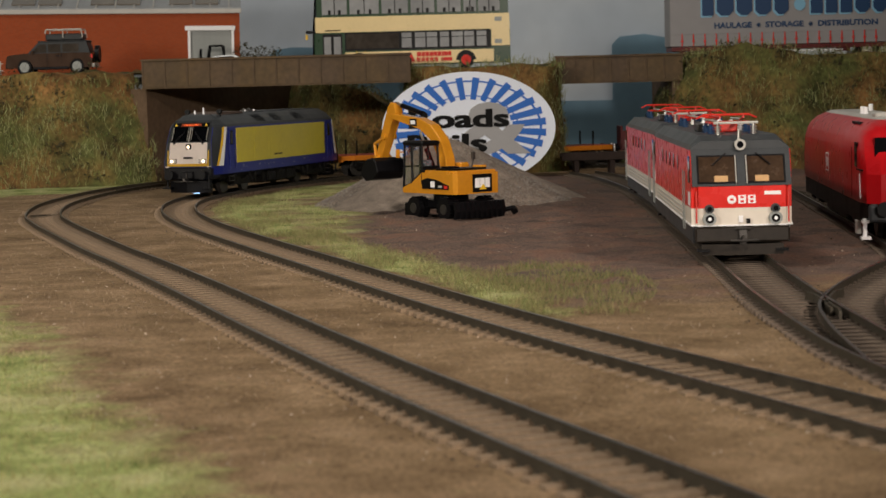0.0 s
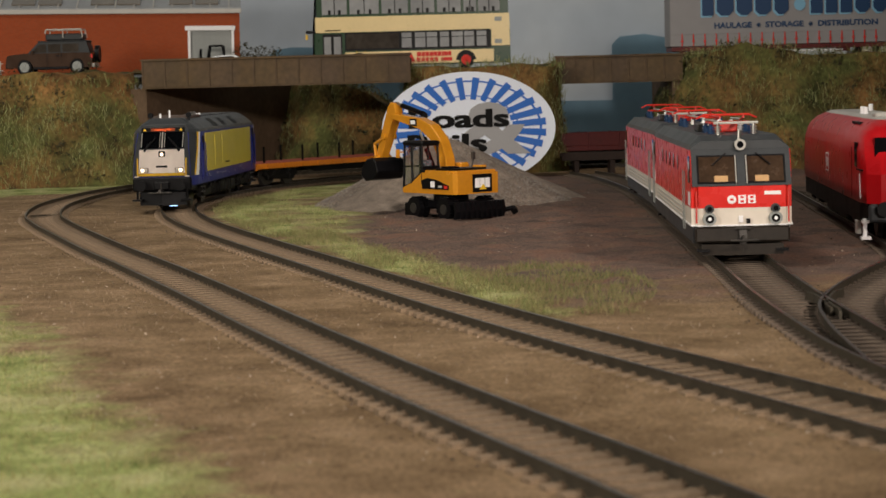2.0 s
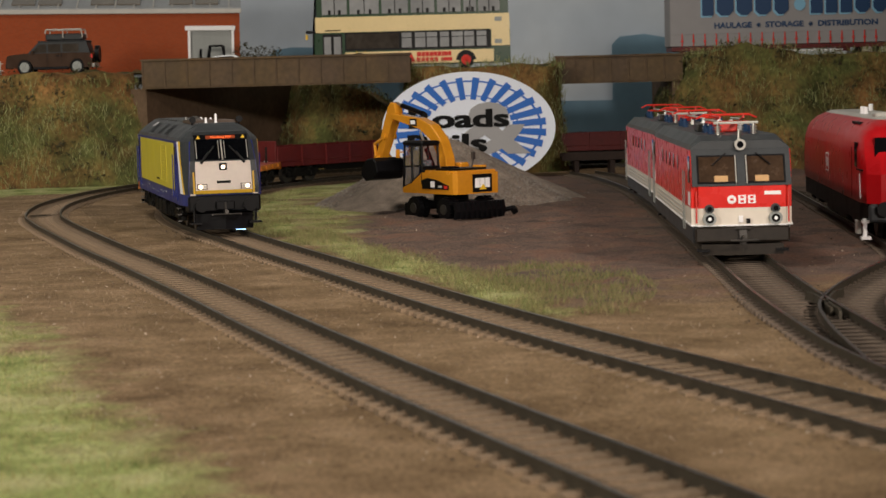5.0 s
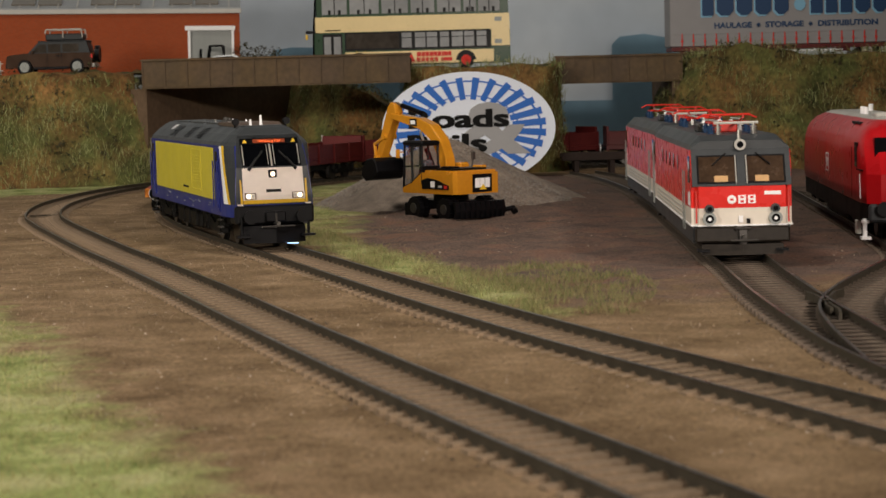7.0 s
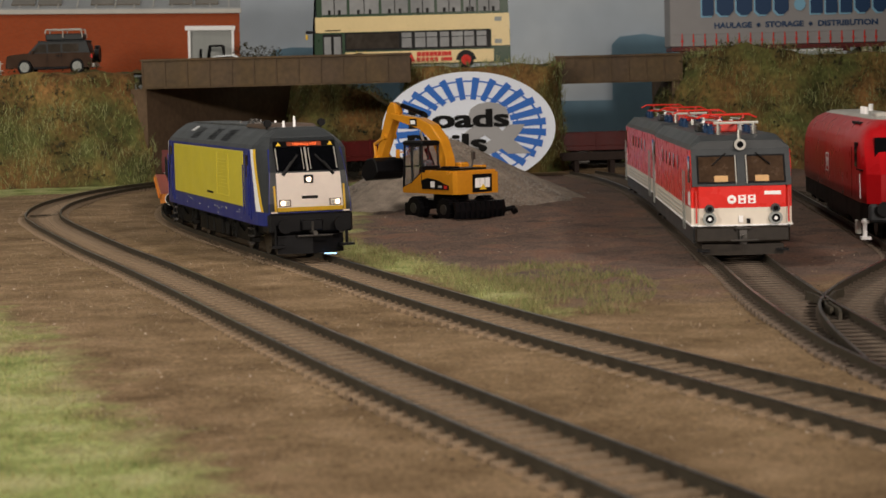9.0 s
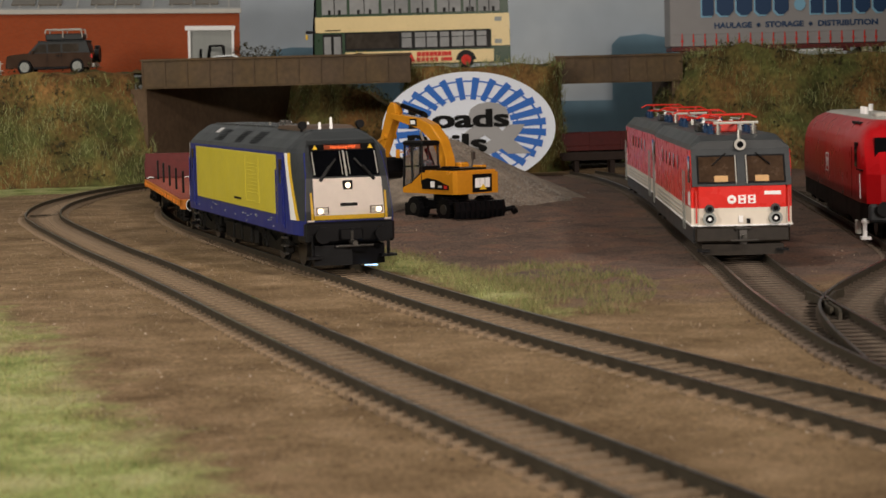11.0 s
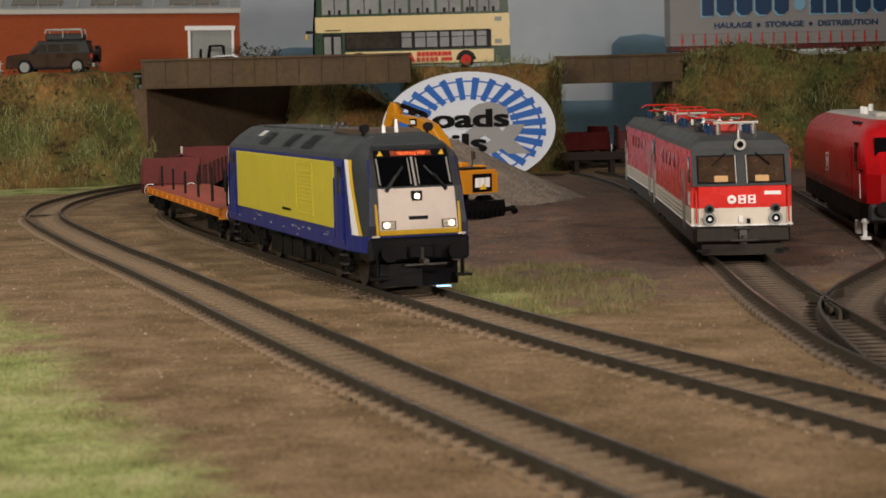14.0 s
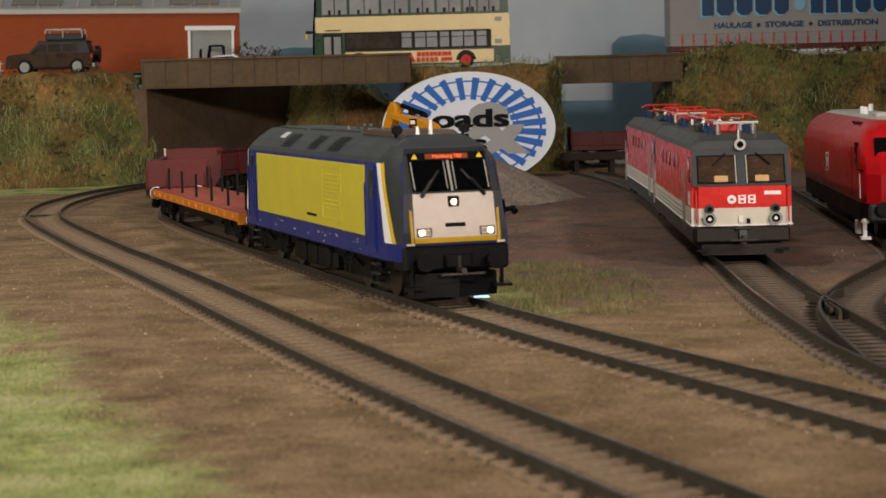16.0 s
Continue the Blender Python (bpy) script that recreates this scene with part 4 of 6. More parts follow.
# ---- excavator ----
def excavator():
    root = thing("excavator", mm(4.5, 946, -3.4, 126) @ Matrix.Scale(0.93, 4), "yellow model wheeled excavator with black cab, boom raised over gravel", "excavator")
    bm = bmesh.new()
    box(bm, -20, 20, -9, 9, 5.5, 9.5, bevel=0.6)
    cyl(bm, (0, 0, 11), 9, 4, "z", 24)
    for x in (-13, 13):
        box(bm, x - 2, x + 2, -12, 12, 4.5, 7.5)
    part("chassis", bm, BLACK, root)
    for x in (-13, 13):
        for side in (-1, 1):
            bm = bmesh.new()
            for o in (0.4, 3.9):
                cyl(bm, (0, side * (9.0 + o), 0), 5.6, 3.0, "y", 22)
                for k in range(14):
                    a = 2 * math.pi * k / 14
                    box(bm, 5.4 * math.cos(a) - 0.5, 5.4 * math.cos(a) + 0.5, side * (9 + o) - 1.4, side * (9 + o) + 1.4, 5.4 * math.sin(a) - 0.5, 5.4 * math.sin(a) + 0.5)
            w = part("wheel", bm, BLACK, root)
            w.matrix_basis = mm(x, 0, 5.6)
            bm = bmesh.new()
            cyl(bm, (0, side * 14.6, 0), 2.6, 0.6, "y", 14)
            part("rim", bm, DARK_STEEL, w)
    # blade at the back, supports at the front
    bm = bmesh.new()
    prism(bm, [(-24, 1), (-22.5, 1), (-23.6, 5), (-22.2, 9.5), (-24.2, 9.5), (-25.4, 5)], -15.5, 15.5, "y")
    blade = part("dozer_blade", bm, BLACK, root, "black ribbed dozer blade")
    for side in (-1, 1):
        bm = bmesh.new()
        prism(bm, [(-23, 3), (-14, 6), (-14, 8.5), (-23, 6)], side * 6 - 1, side * 6 + 1, "y")
        part("blade_arm", bm, BLACK, blade)
        boxed("support_foot", BLACK, root, 19, 24, side * 10 - 2.5, side * 10 + 2.5, 1.0, 8, bevel=0.6)
    for k in range(9):
        boxed("rib", BLACK, blade, -25.6, -24.4, -13.5 + k * 3.2, -12.5 + k * 3.2, 1.2, 9.2)
    bm = bmesh.new()
    rod(bm, (-22, -14, 4), (-25, -20, 5), 1.4)
    rod(bm, (-25, -20, 5), (-24, -22.5, 3), 1.8)
    part("hitch", bm, BLACK, root)
    # upper works
    bm = bmesh.new()
    prism(bm, [(-23, -12.6), (-21, -14.3), (-14, -14.5), (16, -14.5), (16, 3), (5, 3), (5, 14.5), (-14, 14.5), (-21, 14.3), (-23, 12.6)], 13.2, 25.0, "z")
    bmesh.ops.bevel(bm, geom=[e for e in bm.edges if all(v.co.z > 24 for v in e.verts)], offset=1.3, segments=2, affect="EDGES")
    house = part("house", bm, CAT_YELLOW, root, "yellow engine house and counterweight")
    bm = bmesh.new()
    box(bm, -16, -2, -11, 11, 25.0, 25.9, bevel=0.3)
    box(bm, -12, -4, 3, 9, 25.8, 26.8, bevel=0.3)
    part("engine_grille", bm, BLACK, house)
    bm = bmesh.new()
    box(bm, 2, 14, -14, -8, 25, 28, bevel=0.8)
    box(bm, -14, -6, -13, -9, 25, 27, bevel=0.8)
    part("hood", bm, CAT_YELLOW, house)
    bm = bmesh.new()
    prism(bm, [(-6, -1), (6, -1), (6, 8.0), (-6, 8.0)], -0.35, 0.1, "y")
    badge = part("badge", bm, BLACK, house)
    badge.matrix_basis = mm(-23.1, -2.5, 15.0, -90)
    for x0 in (-4.6, -1.5, 1.7):
        boxed("badge_block", SIGN_WHITE, badge, x0, x0 + 2.9, -0.55, -0.2, 1.2, 6.0, bevel=0.12)
    bm = bmesh.new()
    prism(bm, [(-2.0, 0.2), (2.4, 0.2), (0.2, 2.9)], -0.75, -0.3, "y")
    part("badge_triangle", bm, STRIPE, badge)
    bm = bmesh.new()
    prism(bm, [(-18, 15.6), (4.5, 15.6), (4.5, 20), (0, 21.2), (-8, 20.4), (-18, 17.6)], 14.45, 14.85, "y")
    panel = part("side_panel", bm, BLACK, house)
    boxed("panel_mark", SIGN_WHITE, panel, -6.5, -3, 14.8, 15.0, 16.6, 19.6)
    boxed("panel_mark", SIGN_RED, panel, -17.2, -14.5, 14.8, 15.0, 16.0, 17.6)
    boxed("panel_mark", LIGHT_GREY, panel, -12.5, -9.5, 14.8, 15.0, 16.6, 17.6)
    # skirt under the cab
    bm = bmesh.new()
    prism(bm, [(5, 13.2), (22, 13.2), (22.5, 15.6), (14, 18.5), (8, 22), (5, 24)], 3.2, 14.4, "y")
    part("cab_skirt", bm, CAT_YELLOW, root)
    cabin = thing("cab", Matrix(), "black framed glazed cab", "")
    cabin.parent = root
    bm = bmesh.new()
    for x, y in ((5.4, 3.8), (5.4, 13.8), (14, 13.8), (14, 3.8)):
        rod(bm, (x, y, 18), (x, y, 38), 0.7)
    rod(bm, (22, 3.8, 15.5), (20.2, 3.8, 38), 0.7)
    rod(bm, (22, 13.8, 15.5), (20.2, 13.8, 38), 0.7)
    for z in (15.8, 26.5):
        rod(bm, (21.8, 3.8, z), (21.8, 13.8, z), 0.5)
    rod(bm, (14, 13.8, 18.5), (21.5, 13.8, 16), 0.6)
    rod(bm, (5.4, 13.8, 24), (14, 13.8, 19), 0.6)
    box(bm, 4.4, 6.2, 3.4, 14.2, 18, 27)
    part("cab_frame", bm, BLACK, cabin)
    boxed("cab_roof", BLACK, cabin, 3.9, 21.5, 2.9, 14.8, 37.2, 39.8, bevel=0.9)
    pane = mat("cab_glass", (0.85, 0.88, 0.9), 0.03, vary=0, transmission=1.0)
    for nm, d in (("side_window", (6, 13.6, 13.7, 13.9, 22, 37.3)), ("door_window", (14.5, 20.2, 13.7, 13.9, 17.5, 37.3)), ("rear_window", (5.0, 5.2, 4.2, 13.4, 27, 37.3)), ("front_window", (20.6, 20.8, 4.2, 13.4, 17, 37.3))):
        w = boxed(nm, pane, cabin, *d)
        w.visible_shadow = False
    bm = bmesh.new()
    box(bm, 8, 13, 6, 11, 18, 21, bevel=0.5)
    box(bm, 7, 9, 6, 11, 21, 30, bevel=0.5)
    part("seat", bm, ROOF_GREY, cabin)
    bm = bmesh.new()
    rod(bm, (21, 14, 34), (22.5, 16.5, 34), 0.4)
    box(bm, 22, 22.8, 15.5, 18, 31, 35.5, bevel=0.3)
    part("mirror", bm, CAT_YELLOW, cabin)
    bm = bmesh.new()
    rod(bm, (-2, -12, 25), (-3, -12.5, 30), 0.4)
    box(bm, -3.8, -2.2, -13.5, -11.5, 29.5, 33.5, bevel=0.3)
    part("exhaust", bm, DARK_STEEL, house)

    def arm(name, pts, half, material, y=-4.0, label=""):
        b = bmesh.new()
        prism(b, pts, y - half, y + half, "y")
        bmesh.ops.bevel(b, geom=list(b.edges), offset=0.5, segments=1, affect="EDGES")
        return part(name, b, material, root, label)
    boom = arm("boom", [(4, 20), (8.5, 20), (11, 30), (17, 39.5), (27, 45.5), (54, 50.5), (54.5, 53.6), (29, 51), (18, 47.5), (9.5, 40), (5.2, 31)], 3.0, CAT_YELLOW, label="bent yellow boom")
    boxed("boom_badge", BLACK, boom, 30, 36, -1.05, -0.7, 46.8, 50.6, bevel=0.1)
    boxed("badge_block", SIGN_WHITE, boom, 31, 35, -0.8, -0.55, 47.8, 49.8)
    arm("stick", [(49.5, 53.5), (51, 58.5), (54.5, 59.5), (57, 57.5), (70.5, 29), (69, 26), (66, 27), (55, 47)], 2.5, CAT_YELLOW, label="yellow dipper stick")
    arm("bucket", [(60, 28), (63, 30), (69, 29), (73, 25), (74.5, 20), (70, 17.5), (62, 18.5), (58, 22.5)], 9.5, BLACK, label="black digging bucket")
    bm = bmesh.new()
    for side in (-1, 1):
        rod(bm, (60, -4 + side * 2.6, 41), (70, -4 + side * 2.6, 37), 0.9)
        rod(bm, (70, -4 + side * 2.6, 37), (69, -4 + side * 2.6, 29), 0.9)
        rod(bm, (66, -4 + side * 3.4, 30), (64, -4 + side * 7, 26), 1.3)
    cyl(bm, (67, -4, 29), 2.0, 9, "y", 12)
    cyl(bm, (60, -4, 41), 1.6, 8, "y", 12)
    part("linkage", bm, CAT_YELLOW, root)
    for p0, p1, p2, r in [((30, -4, 53.5), (47, -4, 57.5), (53, -4, 59), 1.3), ((59.5, -4, 54), (65, -4, 43), (70, -4, 36), 1.2)] + [
            ((13, -4 + q, 24), (20, -4 + q, 35), (25, -4 + q, 44), 1.3) for q in (-4.4, 4.4)]:
        bm = bmesh.new()
        rod(bm, p0, p1, r, 10)
        c = part("cylinder", bm, BLACK, root)
        bm = bmesh.new()
        rod(bm, p1, p2, r * 0.5, 8)
        part("piston_rod", bm, STEEL, c)
    return root


excavator()


# ---- parked locomotives ----
def pantograph(parent, x, flip=1):
    root = thing("pantograph", Matrix(), "folded red pantograph", "")
    root.parent = parent
    bm = bmesh.new()
    for side in (-1, 1):
        rod(bm, (x - 9, side * 7, 44.2), (x + 9, side * 7, 44.2), 0.45)
    for k in (-9, 9):
        rod(bm, (x + k, -7, 44.2), (x + k, 7, 44.2), 0.5)
    part("base_frame", bm, RED_METAL, root)
    bm = bmesh.new()
    for side in (-1, 1):
        rod(bm, (x - 11 * flip, side * 5, 44.4), (x + 11 * flip, side * 4, 46.2), 0.4)
        rod(bm, (x + 11 * flip, side * 4, 46.4), (x - 8 * flip, side * 6, 46.6), 0.35)
    part("arm", bm, RED_METAL, root)
    bm = bmesh.new()
    rod(bm, (x - 8, -8, 46.8), (x - 8, 8, 46.8), 0.4)
    rod(bm, (x - 5, -8, 46.8), (x - 5, 8, 46.8), 0.4)
    for k in (-8, -5):
        for side in (-1, 1):
            rod(bm, (x + k, side * 8, 46.8), (x + k, side * 10.5, 45.6), 0.3)
    part("collector_head", bm, RED_METAL, root)
    for kx in (-9, 9):
        for side in (-1, 1):
            bm = bmesh.new()
            for z in (40.6, 41.6, 42.6):
                cyl(bm, (x + kx, side * 7, z), 1.3, 0.7, "z", 10)
            cyl(bm, (x + kx, side * 7, 42), 0.7, 4, "z", 8)
            part("insulator", bm, INK_BLUE, root)
    return root


def electric_loco(m, label):
    root = thing("electric_locomotive", m, label, "locomotive", "parked locomotives")

    def slab(name, pts, half, material, label=""):
        bm = bmesh.new()
        prism(bm, pts, -half, half, "y")
        es = [e for e in bm.edges if abs(e.verts[0].co.x - e.verts[1].co.x) < 1e-6 and abs(e.verts[0].co.y - e.verts[1].co.y) < 1e-6 and abs(e.verts[0].co.x) > 88]
        if es:
            bmesh.ops.bevel(bm, geom=es, offset=2.2, segments=3, affect="EDGES")
        return part(name, bm, material, root, label)
    slab("skirt", [(-91, 5.2), (91, 5.2), (91, 11), (-91, 11)], 16.0, ROOF_GREY, "dark grey skirt")
    slab("lower_body", [(-92, 11), (92, 11), (92, 16.8), (-92, 16.8)], 16.6, IVORY, "ivory-grey waist band")
    slab("rim", [(-92.4, 10.8), (92.4, 10.8), (92.4, 11.3), (-92.4, 11.3)], 16.9, SIGN_WHITE)
    slab("body", [(-92, 16.8), (92, 16.8), (92, 23.8), (86.6, 36), (-86.6, 36), (-92, 23.8)], 16.6, RED, "red upper body")
    bm = bmesh.new()
    ring = []
    for x, k in ((-86.6, 0.0), (-80, 1.0), (80, 1.0), (86.6, 0.0)):
        ring.append([bm.verts.new((x, y * (1 if z < 37 else 0.97), 36 + (z - 36) * (0.62 + 0.38 * k))) for y, z in ((-16.6, 36), (-16.3, 37.6), (-13.2, 40.6), (13.2, 40.6), (16.3, 37.6), (16.6, 36))])
    for a, b in zip(ring[:-1], ring[1:]):
        for i in range(6):
            bm.faces.new((a[i], a[(i + 1) % 6], b[(i + 1) % 6], b[i]))
    bm.faces.new(ring[0])
    bm.faces.new(ring[-1])
    roof = part("roof", bm, ROOF_GREY, root, "dark grey roof")
    for side in (-1, 1):
        y = side * 16.6
        for k in range(5):
            boxed("side_window", GLASS_DARK, root, -36 + k * 18, -33 + k * 18, *sorted((y, y + side * 0.25)), 27.5, 32.5, bevel=0.1)
        for k in range(3):
            boxed("rib", LIGHT_GREY, root, -66, 66, *sorted((y, y + side * 0.3)), 12.2 + k * 1.5, 12.55 + k * 1.5)
        for e in (-1, 1):
            boxed("cab_window", GLASS_DARK, root, *sorted((e * 79, e * 86)), *sorted((y, y + side * 0.2)), 25, 34, bevel=0.1)
            for x in (70.5, 77):
                bm = bmesh.new()
                rod(bm, (e * x, y + side * 1.1, 9), (e * x, y + side * 1.1, 29), 0.22)
                part("handrail", bm, SHUTTER, root)
            boxed("badge", SIGN_WHITE, root, *sorted((e * 80, e * 86)), *sorted((y, y + side * 0.2)), 17.5, 22)
    for e in (-1, 1):
        f = thing("cab_front", Matrix(), "red and grey cab front with two windows", "")
        f.parent = root
        f.matrix_basis = pose(0, 0, 0, 0, 0, 0 if e > 0 else 180)

        def fx(z):
            return 92 - max(0, z - 23.8) * 5.4 / 12.2

        def slant(name, y0, y1, z0, z1, material, off, thick=0.35, label=""):
            bm = bmesh.new()
            v = [bm.verts.new((fx(z) + o, y, z)) for o in (off, off + thick) for y, z in ((y0, z0), (y1, z0), (y1, z1), (y0, z1))]
            for q in ((0, 1, 2, 3), (4, 5, 6, 7), (0, 1, 5, 4), (1, 2, 6, 5), (2, 3, 7, 6), (3, 0, 4, 7)):
                bm.faces.new([v[i] for i in q])
            bmesh.ops.bevel(bm, geom=list(bm.edges), offset=0.1, segments=1, affect="EDGES")
            return part(name, bm, material, f, label)
        slant("window_surround", -16.4, 16.4, 24.0, 36.2, ROOF_GREY, -0.1, label="dark grey window surround")
        for s in (-1, 1):
            w = slant("windscreen", *sorted((s * 1.4, s * 14.6)), 24.9, 34.2, BLACK, 0.28, 0.2)
            slant("windscreen_pane", *sorted((s * 2.0, s * 14.0)), 25.5, 33.7, CAB_LIT, 0.42, 0.2, "warm-lit windscreen")
            slant("seat_back", *sorted((s * 4.5, s * 9)), 25.5, 27.5, mat("seat_tan", (0.55, 0.34, 0.16), 0.6), 0.58, 0.12)
            slant("window_frame", *sorted((s * 1.6, s * 1.95)), 24.9, 34.2, LIGHT_GREY, 0.5, 0.2)
            bm = bmesh.new()
            rod(bm, (fx(34.5) + 1, s * 5, 34.8), (fx(30) + 1, s * 9.5, 31), 0.25)
            part("wiper", bm, BLACK, f)
            for z, r in ((13.3, 1.75), (16.6, 1.05)):
                bm = bmesh.new()
                cyl(bm, (92.8, s * 10.9, z), r + 0.45, 1.8, "x", 18)
                lamp = part("headlight", bm, SHUTTER if r > 1.5 else ROOF_GREY, f)
                bm = bmesh.new()
                cyl(bm, (93.8, s * 10.9, z), r * 0.8, 0.3, "x", 16)
                lens = part("lens", bm, GLASS_DARK, lamp)
                if r > 1.5:
                    bm = bmesh.new()
                    cyl(bm, (94.0, s * 10.9, z), r * 0.35, 0.3, "x", 10)
                    part("bulb", bm, SIGN_WHITE, lamp)
            bm = bmesh.new()
            rod(bm, (93.2, s * 15.2, 12), (92.6, s * 15.2, 22.5), 0.3)
            part("front_handrail", bm, RED_METAL, f)
        bm = bmesh.new()
        cyl(bm, (fx(36) + 0.8, 0, 37.6), 1.9, 2.4, "x", 18)
        lamp = part("top_headlight", bm, LIGHT_GREY, f)
        bm = bmesh.new()
        cyl(bm, (fx(36) + 2.0, 0, 37.6), 1.1, 0.3, "x", 14)
        part("lens", bm, GLASS_DARK, lamp)
        bm = bmesh.new()
        rod(bm, (fx(36) - 1, 0, 39), (fx(36) - 1, 0, 42.4), 0.6)
        part("horn", bm, STEEL, f)
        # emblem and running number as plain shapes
        for k, y in enumerate((-3.4, 0.0, 3.2)):
            bm = bmesh.new()
            if k == 0:
                prism(bm, [(y + 1.5 * math.cos(a), 19.6 + 1.45 * math.sin(a)) for a in np.linspace(0, 2 * math.pi, 17)[:-1]], 92.0, 92.3, "x")
            else:
                box(bm, 92, 92.3, y - 1.25, y + 1.25, 18.2, 21.0)
            mark = part("emblem", bm, SIGN_WHITE, f)
            for z in ((18.9, 20.3) if k else (19.6,)):
                boxed("emblem_gap", RED, mark, 92.25, 92.4, y - 0.55, y + 0.55, z - 0.35, z + 0.35)
        boxed("number_bar", SIGN_WHITE, f, 92, 92.2, 7.4, 12.8, 21.0, 22.2)
        boxed("buffer_beam", BEAM, f, 90, 93, -15.6, 15.6, 5.4, 10.6, bevel=0.6)
        boxed("socket", SIGN_WHITE, f, 92, 92.8, -1.2, 0.2, 12.0, 14.2)
        boxed("socket", BLACK, f, 92, 92.8, 1.4, 2.6, 11.6, 13.2)
        bm = bmesh.new()
        rod(bm, (92, 0, 7.5), (99, 0, 7.0), 0.8)
        rod(bm, (98.5, -4.5, 6.4), (98.5, 4.5, 6.4), 0.4)
        rod(bm, (94, -2.5, 10), (94, 2.5, 10), 0.5)
        box(bm, 93, 94.6, -1.2, 1.2, 5, 9.6)
        part("coupling", bm, DARK_STEEL, f)
        bm = bmesh.new()
        prism(bm, [(86, -13), (92, -13.5), (93.5, 0), (92, 13.5), (86, 13)], 1.2, 4.8, "z")
        part("snowplough", bm, BEAM, f)
        for s in (-1, 1):
            boxed("front_step", BLACK, f, 90.5, 94, *sorted((s * 11, s * 15)), 2.4, 3.2)
    pantograph(roof, 52, 1)
    pantograph(roof, -52, -1)
    for x, y in ((76, -6), (76, 6), (34, -6), (34, 6), (26, 0), (14, -5), (14, 5), (0, 0), (-20, 4)):
        bm = bmesh.new()
        for z in (41.2, 42.2, 43.2):
            cyl(bm, (x, y, z), 1.2, 0.6, "z", 10)
        cyl(bm, (x, y, 42.4), 0.6, 4, "z", 8)
        part("insulator", bm, SIGN_WHITE if x < 70 else STEEL, roof)
    bm = bmesh.new()
    rod(bm, (76, -6, 45), (34, -6, 45), 0.35)
    rod(bm, (34, 6, 45), (14, 5, 45), 0.35)
    rod(bm, (14, -5, 45), (-52, -5, 45), 0.35)
    rod(bm, (76, -7.5, 44.6), (76, 7.5, 44.6), 0.5)
    part("busbar", bm, LIGHT_GREY, roof)
    boxed("roof_box", DARK_STEEL, roof, 18, 32, -9, -3, 40.6, 43.4, bevel=0.4)
    boxed("roof_box", RED_METAL, roof, 36, 44, -4, 4, 40.6, 44, bevel=0.4)
    bogie(root, 50, 7, 34, width=27)
    bogie(root, -50, 7, 34, width=27)
    boxed("underframe", FRAME_BLACK, root, -88, 88, -13, 13, 3.5, 8)
    return root


electric_loco(mm(103.0, 752.5, 0, -92.2), "red and grey model electric locomotive with warm-lit cab, parked on siding")
electric_loco(mm(110.5, 945.5, 0, -91.4), "red and grey model electric locomotive coupled behind another, parked")


